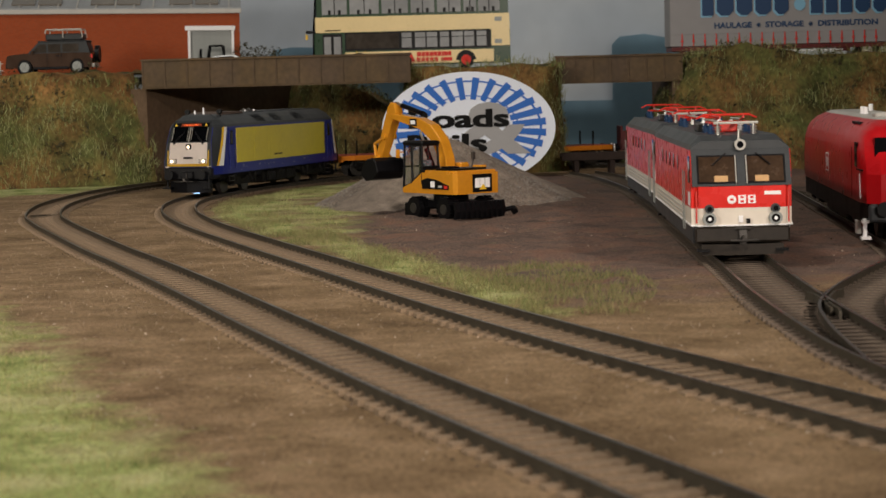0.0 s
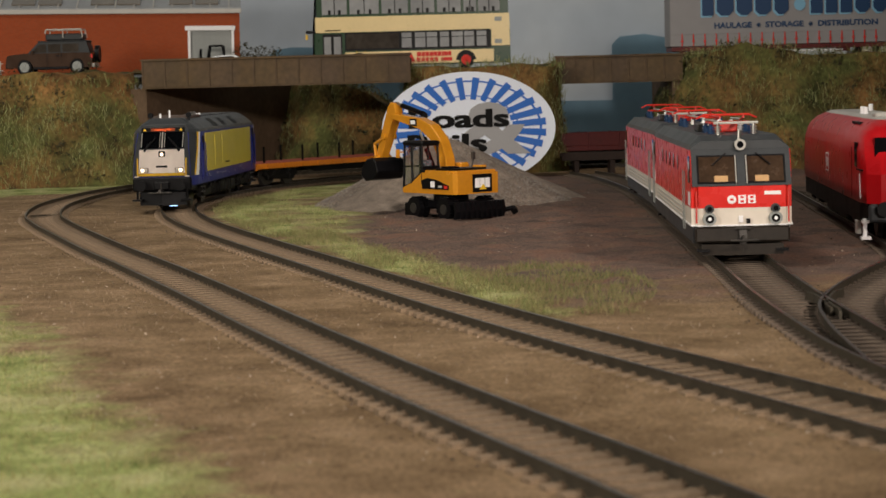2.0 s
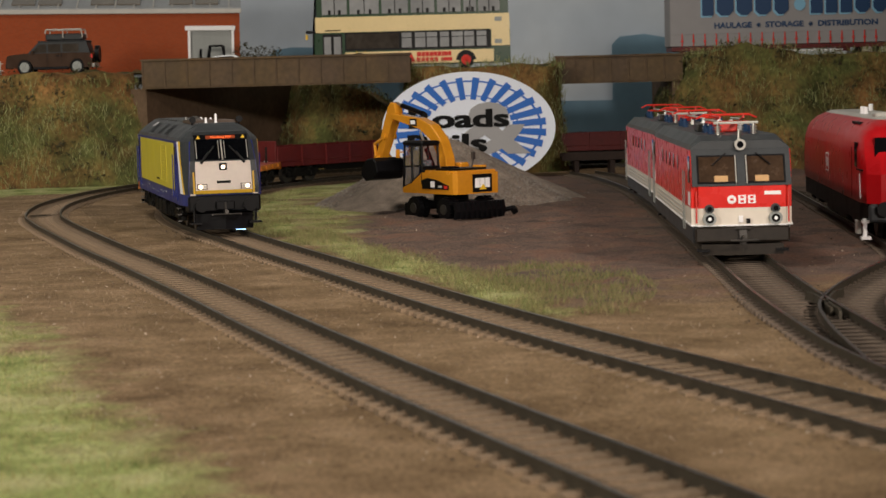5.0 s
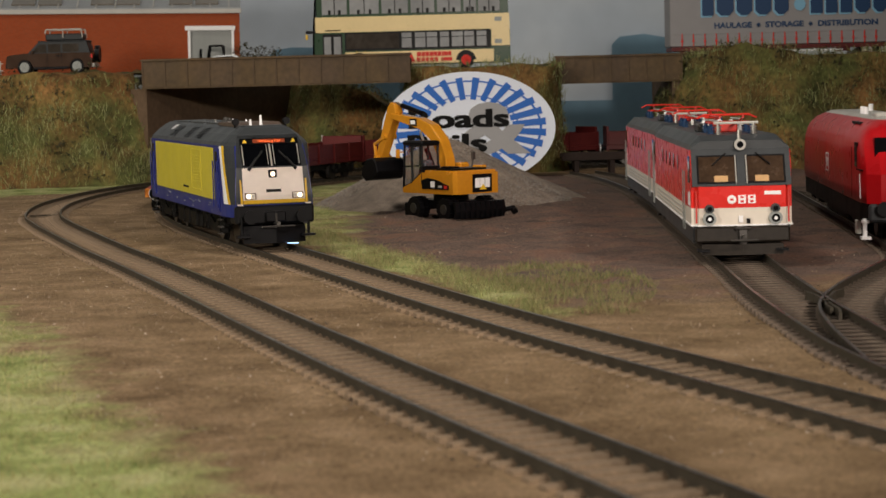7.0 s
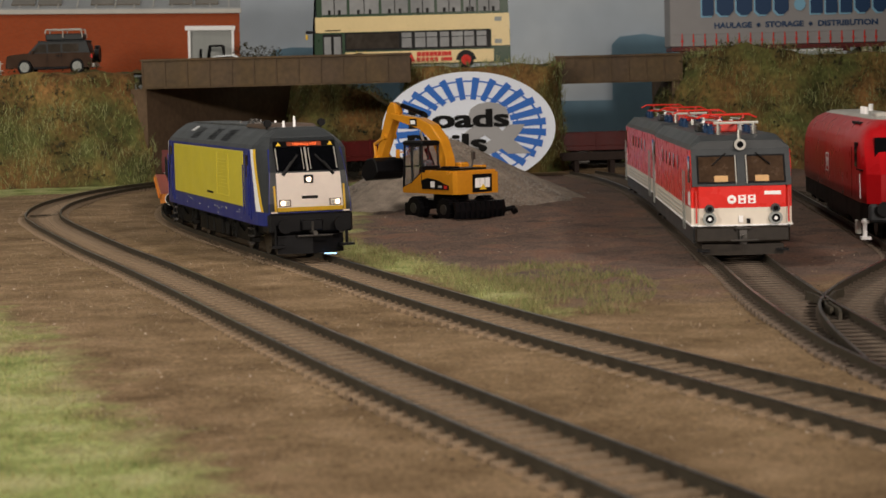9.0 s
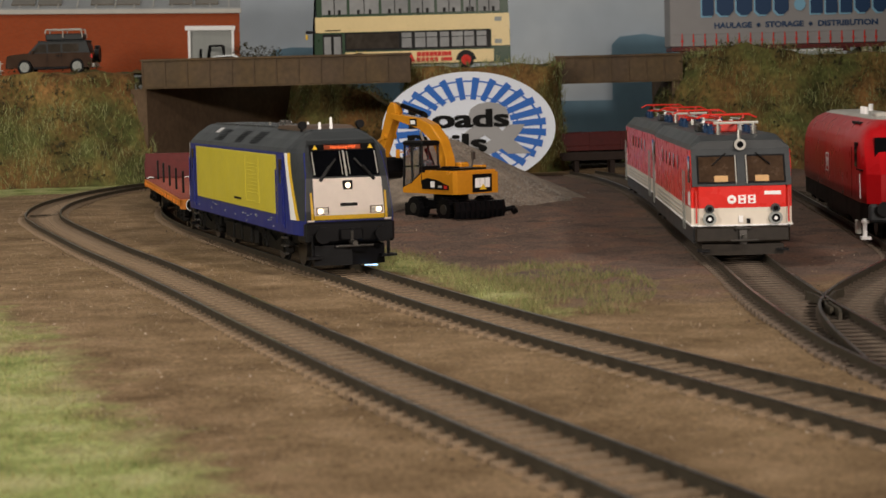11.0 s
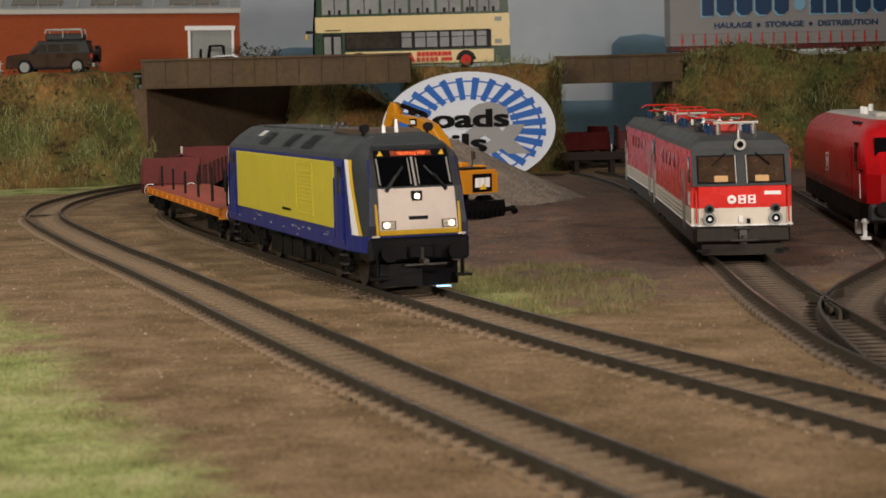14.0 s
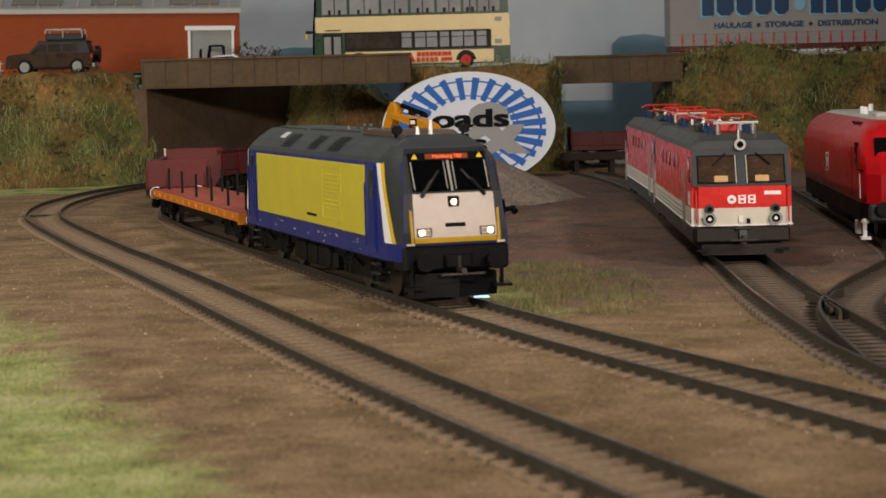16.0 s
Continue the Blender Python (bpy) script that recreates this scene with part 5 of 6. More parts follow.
def red_diesel():
    root = thing("diesel_locomotive", mm(176.5, 818, 0, -94.8), "bright red rounded model diesel locomotive with grey skirt, parked on siding", "locomotive", "parked locomotives")

    def nose(z):
        return float(np.interp(z, (8, 14, 24, 34, 40, 44), (108, 110, 110, 103, 96, 86)))

    def loft(levels, cap, material, name, label="", extra=0.0):
        bm = bmesh.new()
        grid = []
        for z in levels:
            w = float(np.interp(z, (8, 32, 36, 39, 41.5, 43, 44), (17, 17, 16.4, 15, 12.5, 9.5, 7))) + extra
            x = nose(z) + extra
            c = 4.0
            grid.append([bm.verts.new(q + (z,)) for q in ((-x, -w + c), (-x + c, -w), (x - 14, -w), (x - c, -w + 1.5), (x, -w + c + 2), (x, w - c - 2), (x - c, w - 1.5), (x - 14, w), (-x + c, w), (-x, w - c))])
        n = 10
        for a, b in zip(grid[:-1], grid[1:]):
            for i in range(n):
                bm.faces.new((a[i], a[(i + 1) % n], b[(i + 1) % n], b[i]))
        bm.faces.new(grid[0][::-1])
        bm.faces.new(grid[-1])
        return part(name, bm, material, root, label)
    body = loft((13.5, 18, 24, 30, 32, 34, 36, 37.6, 39, 40.4, 41.5, 42.4, 43), True, DEEP_RED, "body", "glossy red body with rounded shoulders")
    for f in body.data.polygons:
        f.use_smooth = abs(f.normal.x) < 0.5
    loft((6.5, 10, 13.5), True, FRAME_BLACK, "skirt", "black skirt", -0.4)
    roof = loft((42.9, 43.6, 44), True, LIGHT_GREY, "roof", "grey roof strip", 0.0)
    for x, y in ((20, -6), (30, -6), (-40, 5)):
        bm = bmesh.new()
        cyl(bm, (x, y, 45.4), 1.0, 3.0, "z", 12)
        part("roof_lamp", bm, SIGN_WHITE, roof)
    bm = bmesh.new()
    box(bm, 62, 74, -8, 4, 43.4, 45.4, bevel=0.5)
    part("roof_box", bm, LIGHT_GREY, roof)
    for k in range(6):
        boxed("vent", BLACK, root, 48 + k * 4, 51 + k * 4, -13.6, -12.3, 41.0, 41.9)
    for side in (-1, 1):
        y = side * 17
        boxed("cab_window", GLASS_DARK, root, 84, 90, *sorted((y - side * 0.6, y + side * 0.2)), 26, 35, bevel=0.1)
        boxed("door_seam", FRAME_BLACK, root, 74.4, 75, *sorted((y, y + side * 0.12)), 14, 33)
        boxed("waist_seam", FRAME_BLACK, root, 88, 101, *sorted((y - side * 1.2, y + side * 0.12)), 25, 25.5)
        bm = bmesh.new()
        rod(bm, (98, y - side * 0.2, 15), (97, y - side * 0.2, 24), 0.3)
        part("handrail", bm, SIGN_WHITE, root)
        badge = boxed("badge", SIGN_WHITE, root, -14, -4, *sorted((y, y + side * 0.12)), 20.2, 20.8)
        boxed("badge_edge", SIGN_WHITE, badge, -14, -4, *sorted((y, y + side * 0.12)), 27.2, 27.8)
        for k in (-14, -4.6):
            boxed("badge_edge", SIGN_WHITE, badge, k, k + 0.6, *sorted((y, y + side * 0.12)), 20.8, 27.2)
        for k in (-11.8, -8):
            boxed("badge_block", SIGN_WHITE, badge, k, k + 2, *sorted((y, y + side * 0.12)), 22, 26)
        boxed("step", LIGHT_GREY, root, 84, 90, *sorted((y - side * 1.5, y + side * 0.2)), 1.4, 6.4, bevel=0.2)
        bm = bmesh.new()
        box(bm, 101, 106, *sorted((y - side * 3, y + side * 0.5)), 0.6, 1.6)
        rod(bm, (104, y - side * 1, 1), (103, y - side * 1, 8), 0.8)
        box(bm, 101, 105, *sorted((y - side * 2.5, y)), 6.4, 7.4)
        part("front_step", bm, SIGN_WHITE, root, "white corner step")
    boxed("windscreen", GLASS_DARK, root, 99, 104.5, -12.5, 12.5, 27, 37, bevel=0.2)
    for e in (-1, 1):
        boxed("buffer_beam", ROOF_GREY, root, *sorted((e * 104, e * 109)), -15, 15, 7, 13.4, bevel=0.8)
        buffers(root, e * 108, e, 11.8)
    bogie(root, 66, 6.2, 30)
    bogie(root, -66, 6.2, 30)
    boxed("fuel_tank", FRAME_BLACK, root, -34, 34, -14.5, 14.5, 3, 8, bevel=1)
    return root


red_diesel()


# ---- road vehicles and buildings on the upper level ----
def wheel(parent, x, y, z, r, width, rim_material, n=20):
    bm = bmesh.new()
    cyl(bm, (0, 0, 0), r, width, "y", n)
    bmesh.ops.bevel(bm, geom=[e for e in bm.edges if len({round(v.co.y, 3) for v in e.verts}) == 1], offset=r * 0.12, segments=1, affect="EDGES")
    w = part("wheel", bm, BLACK, parent)
    w.matrix_basis = mm(x, y, z)
    bm = bmesh.new()
    for s in (-1, 1):
        cyl(bm, (0, s * (width / 2 + 0.05), 0), r * 0.62, 0.5, "y", n)
        for k in range(5):
            a = 2 * math.pi * k / 5
            rod(bm, (0, s * (width / 2 + 0.3), 0), (r * 0.55 * math.cos(a), s * (width / 2 + 0.35), r * 0.55 * math.sin(a)), r * 0.09)
    part("rim", bm, rim_material, w)
    return w


def double_decker():
    root = thing("double_decker_bus", mm(-18.0, 1462, 71.2, -0.8), "green and cream model double-decker bus standing on the road bridge", "bus")
    x0, x1, w = -70.5, 70.5, 16
    y = -w

    def skin(name, xa, xb, za, zb, material, d=0.0, label="", thick=None):
        return boxed(name, material, root, xa, xb, y - d, (w + d) if thick is None else (y - d + thick), za, zb, bevel=0.15 if d == 0 else 0.05, label=label)
    skin("lower_body", x0, x1, 3.2, 27.5, BUS_GREEN, label="dark green lower body")
    skin("cream_band", x0 + 1, x1 - 0.2, 27.5, 38.6, CREAM, 0.25, "cream band between decks")
    skin("upper_body", x0 + 2, x1 - 1, 38.6, 54, BUS_GREEN, label="dark green upper deck")
    boxed("roof", BUS_GREEN, root, x0 + 5, x1 - 3, -w + 2, w - 2, 54, 56, bevel=0.8)
    skin("window_band", x0 + 22, x1 - 14, 14.2, 27.2, BLACK, 0.3, thick=0.4)
    skin("skirt_panel", x0 + 42, x1 - 12, 4.0, 13.2, CREAM, 0.3, "cream lower side panel", thick=0.5)
    skin("skirt_stripe", x0 + 22, x0 + 60, 11.6, 13.2, CREAM, 0.35, thick=0.5)
    for a, b, m in ((23, 61, BUS_DARK), (63, 70, BUS_GLASS), (72.5, 80, BUS_GLASS), (81, 88.5, BUS_GLASS), (99, 107, BUS_GLASS), (108, 115, BUS_GLASS), (117, 124, BUS_GLASS), (90.5, 97, BUS_GLASS)):
        p = skin("lower_window", x0 + a, x0 + b, 15.6, 26.2, m, 0.55, thick=0.3)
        if m == BUS_GLASS:
            boxed("window_bar", BLACK, p, x0 + a, x0 + b, y - 0.75, y - 0.5, 22.4, 22.9)
    for a, b in ((6, 24), (26, 47), (49, 68), (70, 87), (89, 106), (108, 117), (118.5, 134)):
        p = skin("upper_window", x0 + a, x0 + b, 40.4, 51.5, BUS_GLASS, 0.3, thick=0.4)
        boxed("window_bar", BLACK, p, x0 + (a + b) / 2 - 0.3, x0 + (a + b) / 2 + 0.3, y - 0.6, y - 0.25, 40.4, 51.5)
        for k in (0.3, 0.7):
            boxed("seat_top", BLACK, p, x0 + a + (b - a) * k - 1, x0 + a + (b - a) * k + 1, y - 0.5, y - 0.28, 40.4, 43.6, bevel=0.15)
    d = skin("door", x0 + 6, x0 + 20, 4.5, 26.5, BLACK, 0.3, "folding double door", thick=0.4)
    for k in range(2):
        boxed("door_pane", BUS_GLASS, d, x0 + 7 + k * 7, x0 + 12 + k * 7, y - 0.55, y - 0.25, 6, 24.5)
    bm = bmesh.new()
    prism(bm, [(x0 - 1.5, 4), (x0, 4), (x0, 27), (x0 + 2, 54), (x0 + 0.8, 54), (x0 - 1.2, 27)], -w + 1, w - 1, "y")
    part("windscreen", bm, GLASS_DARK, root)
    bm = bmesh.new()
    rod(bm, (x0 + 1, y, 28), (x0 - 4, y - 1.5, 28.5), 0.5)
    box(bm, x0 - 6, x0 + 1, y - 2.2, y - 0.6, 27.2, 29.2, bevel=0.5)
    part("mirror_arm", bm, BLACK, root)
    boxed("mirror", STRIPE, root, x0 - 6.2, x0 - 4.4, y - 2, y - 0.8, 22.8, 26.6, bevel=0.3)
    # red fleet marking as plain shapes
    for k, wd in enumerate((3.2, 2.6, 2.6, 2.6, 2.4, 2.8, 1.2, 2.6, 2.4)):
        xx = x0 + 73.5 + sum((3.2, 2.6, 2.6, 2.6, 2.4, 2.8, 1.2, 2.6, 2.4)[:k]) * 1.12
        boxed("fleet_mark", SIGN_RED, root, xx, xx + wd, y - 0.7, y - 0.25, 9.0, 12.2)
    for k in range(5):
        boxed("fleet_mark", SIGN_RED, root, x0 + 73.5 + k * 3.2, x0 + 76 + k * 3.2, y - 0.7, y - 0.25, 5.2, 8.2)
    boxed("fleet_panel", SIGN_RED, root, x0 + 91, x0 + 99, y - 0.7, y - 0.25, 5.4, 8)
    for k in (0, 1):
        bm = bmesh.new()
        s = x0 + 60 + k * 6.5
        prism(bm, [(s, 12), (s + 3, 12), (s + 6, 5.2), (s + 3, 5.2)], y - 0.7, y - 0.25, "y")
        part("fleet_mark", bm, SIGN_RED, root)
    boxed("rear_vent", SHUTTER, root, x1 - 11, x1 - 6, y - 0.5, y - 0.2, 33, 36)
    boxed("rear_vent", SHUTTER, root, x1 - 11, x1 - 6, y - 0.5, y - 0.1, 17, 20)
    boxed("rear_panel", CREAM, root, x1 - 13.5, x1 - 0.2, y - 0.4, y - 0.1, 15.5, 27.5)
    boxed("name_bar", FRAME_BLACK, root, x0 + 8, x0 + 19, y - 0.4, y - 0.2, 28.6, 29.4)
    for x in (x0 + 32, x0 + 109):
        wheel(root, x, y + 1.6, 5.8, 5.8, 4.6, SIGN_RED)
        bm = bmesh.new()
        prism(bm, [(x + 7.2 * math.cos(a), 5.6 + 7.2 * math.sin(a)) for a in np.linspace(0, math.pi, 13)], y - 0.45, y + 0.1, "y")
        part("wheel_arch", bm, BLACK, root)
        wheel(root, x, -y - 2.2, 5.8, 5.8, 4.6, SIGN_RED)
    for x, m in ((x0 + 30, STRIPE), (x0 + 36, STRIPE)):
        boxed("marker_light", m, root, x, x + 0.9, y - 0.6, y - 0.2, 12.8, 13.6)
    return root


double_decker()


def curtain_trailer():
    root = thing("curtain_trailer", mm(169.5, 1480, 73.5, 0.9), "grey curtain-sided model lorry trailer with blue lettering and red straps", "trailer")
    L, y = 178, -16
    boxed("box_body", CURTAIN, root, 0, L, y, 16, 9.0, 56, bevel=0.4, label="grey curtain-sided body")
    boxed("rail", MAROON, root, 1, L, y - 0.3, 16, 5.6, 8.6, bevel=0.1, label="red chassis rail")
    boxed("fold", CURTAIN, root, 0.5, L, y - 0.25, y, 12.2, 12.7)
    boxed("fold", CURTAIN, root, 0.5, L, y - 0.25, y, 14.6, 15.1)
    boxed("fold", CURTAIN, root, 0.5, L, y - 0.35, y, 17.8, 18.2)
    bm = bmesh.new()
    box(bm, -0.35, 0.35, -0.5, 0, 8.8, 18.0)
    box(bm, -0.8, 0.8, -0.7, 0, 12.0, 13.4)
    me = mesh_of("strap", bm, SIGN_RED)
    for k in range(21):
        piece("strap", me, root, mm(8.5 + k * 8.35, y - 0.2, 0))
    # firm's name as plain blocks with a pale shadow; trade words below can be read
    xs = 23.5
    for wd in (8.4, 12.4, 11.4, 11.8, 10.4, 0, 8.8, 8.6, 8.6, 11.0, 10.2):
        if not wd:
            bm = bmesh.new()
            prism(bm, [(xs + 6.0 + 4.2 * math.cos(a), 37.6 + 4.6 * math.sin(a)) for a in np.linspace(0, 2 * math.pi, 15)[:-1]], y - 0.6, y - 0.1, "y")
            part("name_block", bm, INK_LIGHT, root)
            xs += 14
            continue
        for nm, m, o, d in (("name_shadow", INK_LIGHT, -1.1, 0.35), ("name_block", INK_BLUE, 0.0, 0.6)):
            c = 3.2 if wd > 10 else 0.5
            bm = bmesh.new()
            prism(bm, [(xs + o + c, 30.8 + o), (xs + o + wd - c, 30.8 + o), (xs + o + wd, 30.8 + o + c), (xs + o + wd, 43.2 + o), (xs + o + wd - c, 45.7 + o), (xs + o + c, 45.7 + o), (xs + o, 43.2 + o), (xs + o, 30.8 + o + c)], y - d, y - 0.1, "y")
            part(nm, bm, m, root)
        xs += wd + 2.2
    for text, a, b in (("HAULAGE", 32.0, 59.5), ("STORAGE", 69.5, 97.5), ("DISTRIBUTION", 108, 152)):
        ob = words("lettering", text, 5.6, INK_BLUE, root, Matrix(), 0.12, bold=0.2)
        co = [v.co for v in ob.data.vertices]
        xa, xb = min(c.x for c in co), max(c.x for c in co)
        ob.data.transform(Matrix.Diagonal(((b - a) / 1000 / (xb - xa), 1, 1, 1)))
        ob.matrix_basis = mm((a + b) / 2, y - 0.3, 23.4) @ FACE_NEAR
    for xx in (64.5, 102.7):
        bm = bmesh.new()
        for k in range(4):
            a = math.pi * k / 4
            rod(bm, (xx - 1.7 * math.cos(a), y - 0.3, 23.4 - 1.7 * math.sin(a)), (xx + 1.7 * math.cos(a), y - 0.3, 23.4 + 1.7 * math.sin(a)), 0.32)
        part("star", bm, INK_BLUE, root)
    bm = bmesh.new()
    box(bm, 82, 126, y - 0.3, y + 0.6, 3.6, 4.6)
    for x in (90, 105, 120):
        box(bm, x, x + 0.8, y - 0.2, y + 0.5, 3.6, 8)
    part("side_guard", bm, SIGN_WHITE, root, "white side guard rail")
    boxed("landing_leg", MAROON, root, 8, 12, y + 4, y + 8, -2.4, 6)
    boxed("tail_leg", MAROON, root, 122, 132, y + 2, y + 8, 3, 6)
    for x in (70, 144, 158):
        wheel(root, x, y + 3, 3.6, 6.2, 5, STEEL)
    return root


curtain_trailer()


def brick_material():
    m = mat("brickwork", (0.40, 0.075, 0.02), 0.8, vary=0.12, scale=60)
    nt = m.node_tree
    b = nt.nodes["Principled BSDF"]
    tex = nt.nodes.new("ShaderNodeTexBrick")
    tex.inputs["Color1"].default_value = (0.30, 0.052, 0.013, 1)
    tex.inputs["Color2"].default_value = (0.36, 0.068, 0.018, 1)
    tex.inputs["Mortar"].default_value = (0.27, 0.075, 0.03, 1)
    tex.inputs["Scale"].default_value = 1.0
    tex.inputs["Brick Width"].default_value = 0.0029
    tex.inputs["Row Height"].default_value = 0.001
    tex.inputs["Mortar Size"].default_value = 0.00016
    co = nt.nodes.new("ShaderNodeTexCoord")
    sep = nt.nodes.new("ShaderNodeSeparateXYZ")
    com = nt.nodes.new("ShaderNodeCombineXYZ")
    nt.links.new(co.outputs["Object"], sep.inputs[0])
    add = nt.nodes.new("ShaderNodeMath")
    nt.links.new(sep.outputs[0], add.inputs[0])
    nt.links.new(sep.outputs[1], add.inputs[1])
    nt.links.new(add.outputs[0], com.inputs[0])
    nt.links.new(sep.outputs[2], com.inputs[1])
    nt.links.new(com.outputs[0], tex.inputs["Vector"])
    nt.links.new(tex.outputs["Color"], b.inputs["Base Color"])
    bump = nt.nodes.new("ShaderNodeBump")
    bump.inputs["Strength"].default_value = 0.5
    bump.inputs["Distance"].default_value = 0.0003
    bump.invert = True
    nt.links.new(tex.outputs["Fac"], bump.inputs["Height"])
    nt.links.new(bump.outputs["Normal"], b.inputs["Normal"])
    return m


def warehouse():
    root = thing("warehouse", mm(-153.5, 1556, 72.0, 6.0, 0, 0.9), "red brick model warehouse with grey skylight roof and shutter door", "building")
    bm = bmesh.new()
    # front wall with its door opening
    for d in ((-260, -38, 0, 4, 0, 47), (-6.5, 0, 0, 4, 0, 47), (-38, -6.5, 0, 4, 34, 47)):
        box(bm, *d)
    box(bm, -4, 0, 4, 90, 0, 47)
    part("wall", bm, brick_material(), root, "red brick wall")
    boxed("gutter", LIGHT_GREY, root, -262, 1.5, -2.2, 0.4, 46.6, 50.2, bevel=0.4, label="white gutter board")
    bm = bmesh.new()
    prism(bm, [(-1, 49.6), (-1, 51), (92, 84), (92, 82)], -262, 1.0, "x")
    roof = part("roof", bm, ROOF_SLATE, root, "grey sheet roof")
    slope = math.degrees(math.atan2(33, 93))
    for k in range(18):
        bm = bmesh.new()
        box(bm, -0.5, 0.5, 0, 90, 0, 0.9)
        b = part("roof_rib", bm, LIGHT_GREY, roof)
        b.matrix_basis = mm(-8 - k * 14.5, 0, 51.3, 0, slope)
    for k in (0, 1, 3, 4, 6, 7, 9, 10):
        bm = bmesh.new()
        box(bm, -34 - k * 20, -16 - k * 20, 6, 34, 0.3, 1.3)
        b = part("skylight", bm, SKYLIGHT, roof)
        b.matrix_basis = mm(0, 0, 51.2, 0, slope)
    door = boxed("shutter_door", SHUTTER, root, -38, -6.5, 2.0, 3.0, 0, 34)
    bm = bmesh.new()
    box(bm, -37.4, -7, 1.4, 2.0, 0, 0.9)
    me = mesh_of("slat", bm, SHUTTER)
    for k in range(24):
        piece("slat", me, door, mm(0, 0, k * 1.42))
    boxed("lintel", SIGN_WHITE, root, -42, -3.5, -1.4, 0.2, 33.5, 37, bevel=0.2, label="white lintel")
    for x in (-40, -6.5):
        boxed("door_post", SIGN_WHITE, root, x, x + 2, -0.8, 0.2, 0, 33.5)
    return root


warehouse()


def off_roader():
    root = thing("off_road_car", mm(-279.0, 1456, 74.2, 0.5) @ Matrix.Diagonal((0.93, 1, 1, 1)), "dark brown model off-road car with roof rack and spare wheel", "car")
    w = 12
    bm = bmesh.new()
    prism(bm, [(-34, 5), (-34.5, 9), (-33.5, 13.4), (-30, 14.4), (-19, 15.2), (22, 15.2), (31, 15), (32.5, 12), (32, 4.6), (26, 4.6), (24.8, 8.5), (21, 10.4), (17, 9.6), (14.5, 4.6), (-13, 4.6), (-15.5, 9.4), (-20, 10.4), (-24.5, 8.6), (-26, 4.6)], -w, w, "y")
    part("body", bm, CAR_BROWN, root, "dark metallic brown body")
    bm = bmesh.new()
    prism(bm, [(-17.5, 15.2), (-9, 23), (28, 23), (30.5, 15.2)], -w + 1, w - 1, "y")
    top = part("cabin", bm, CAR_GREY, root)
    for pts in ([(-14.5, 15.8), (-8.4, 21.6), (-3, 21.6), (-3, 15.8)], [(-1.5, 15.8), (-1.5, 21.6), (8, 21.6), (8, 15.8)], [(9.5, 15.8), (9.5, 21.6), (22, 21.6), (22, 15.8)]):
        for side in (-1, 1):
            bm = bmesh.new()
            prism(bm, pts, *sorted((side * (w - 1), side * (w - 0.8))), "y")
            part("side_window", bm, BUS_DARK, top)
    boxed("roof", CAR_GREY, root, -9.5, 29, -w + 1, w - 1, 23, 24, bevel=0.4)
    boxed("roof_box", CAR_GREY, root, -4, 25, -8, 8, 24.2, 29, bevel=0.8)
    bm = bmesh.new()
    for side in (-1, 1):
        y = side * 9
        rod(bm, (-4, y, 29), (-3, y, 32), 0.5)
        rod(bm, (-3, y, 32), (24, y, 32), 0.5)
        rod(bm, (24, y, 32), (25, y, 26), 0.5)
        rod(bm, (10, y, 26), (10, y, 32), 0.4)
    for x in (-2, 10, 23):
        rod(bm, (x, -9, 32), (x, 9, 32), 0.4)
    part("roof_rack", bm, LIGHT_GREY, root, "pale roof rack rails")
    for x in (-20, 20.5):
        for side in (-1, 1):
            wheel(root, x, side * (w - 1.6), 5.4, 5.8, 4, SHUTTER)
    bm = bmesh.new()
    cyl(bm, (34.5, 2, 14), 6.2, 3.6, "x", 20)
    part("spare_wheel", bm, BLACK, root)
    boxed("bumper", BLACK, root, -35.2, -33, -w + 1, w - 1, 4.5, 8.5, bevel=0.6)
    boxed("bumper", LIGHT_GREY, root, 31.5, 34, -w + 1, w - 1, 4.5, 7.5, bevel=0.6)
    boxed("tail_light", SIGN_RED, root, 31.4, 32.6, -w - 0.1, -w + 1.5, 11, 14)
    for side in (-1, 1):
        boxed("sill", BLACK, root, -13, 14, *sorted((side * (w - 1), side * (w + 0.3))), 3.6, 5.4, bevel=0.2)
        boxed("door_seam", BLACK, root, -2.4, -2.1, *sorted((side * w, side * (w + 0.1))), 5.5, 15)
        boxed("door_seam", BLACK, root, 8.6, 8.9, *sorted((side * w, side * (w + 0.1))), 8.5, 15)
        boxed("door_handle", BLACK, root, 4.5, 7.5, *sorted((side * w, side * (w + 0.4))), 12.8, 13.5)
    boxed("mirror", CAR_BROWN, root, -14.5, -12.5, -w - 2, -w, 15, 17, bevel=0.3)
    return root


off_roader()


def low_car(m, label, material):
    root = thing("small_car", m, label, "car")
    bm = bmesh.new()
    prism(bm, [(-28, 2), (-29, 6), (-24, 9), (-12, 10.5), (-4, 15), (9, 15.6), (17, 12), (27, 10), (28, 5), (27, 2)], -10.5, 10.5, "y")
    bmesh.ops.bevel(bm, geom=list(bm.edges), offset=0.7, segments=2, affect="EDGES")
    part("body", bm, material, root)
    for side in (-1, 1):
        bm = bmesh.new()
        prism(bm, [(-9, 10.8), (-3.4, 14), (8.5, 14.4), (14, 11.6)], *sorted((side * 10.5, side * 10.8)), "y")
        part("side_window", bm, GLASS_DARK, root)
        for x in (-18, 18):
            wheel(root, x, side * 9.2, 4, 4.2, 3, STEEL)
    return root


low_car(mm(-163, 1512, 70.4, 4), "pale silver model car parked before the shutter door", CAR_WHITE)
low_car(mm(337, 1505, 70.4, 0), "pale silver model car beside the lorry trailer", CAR_WHITE)


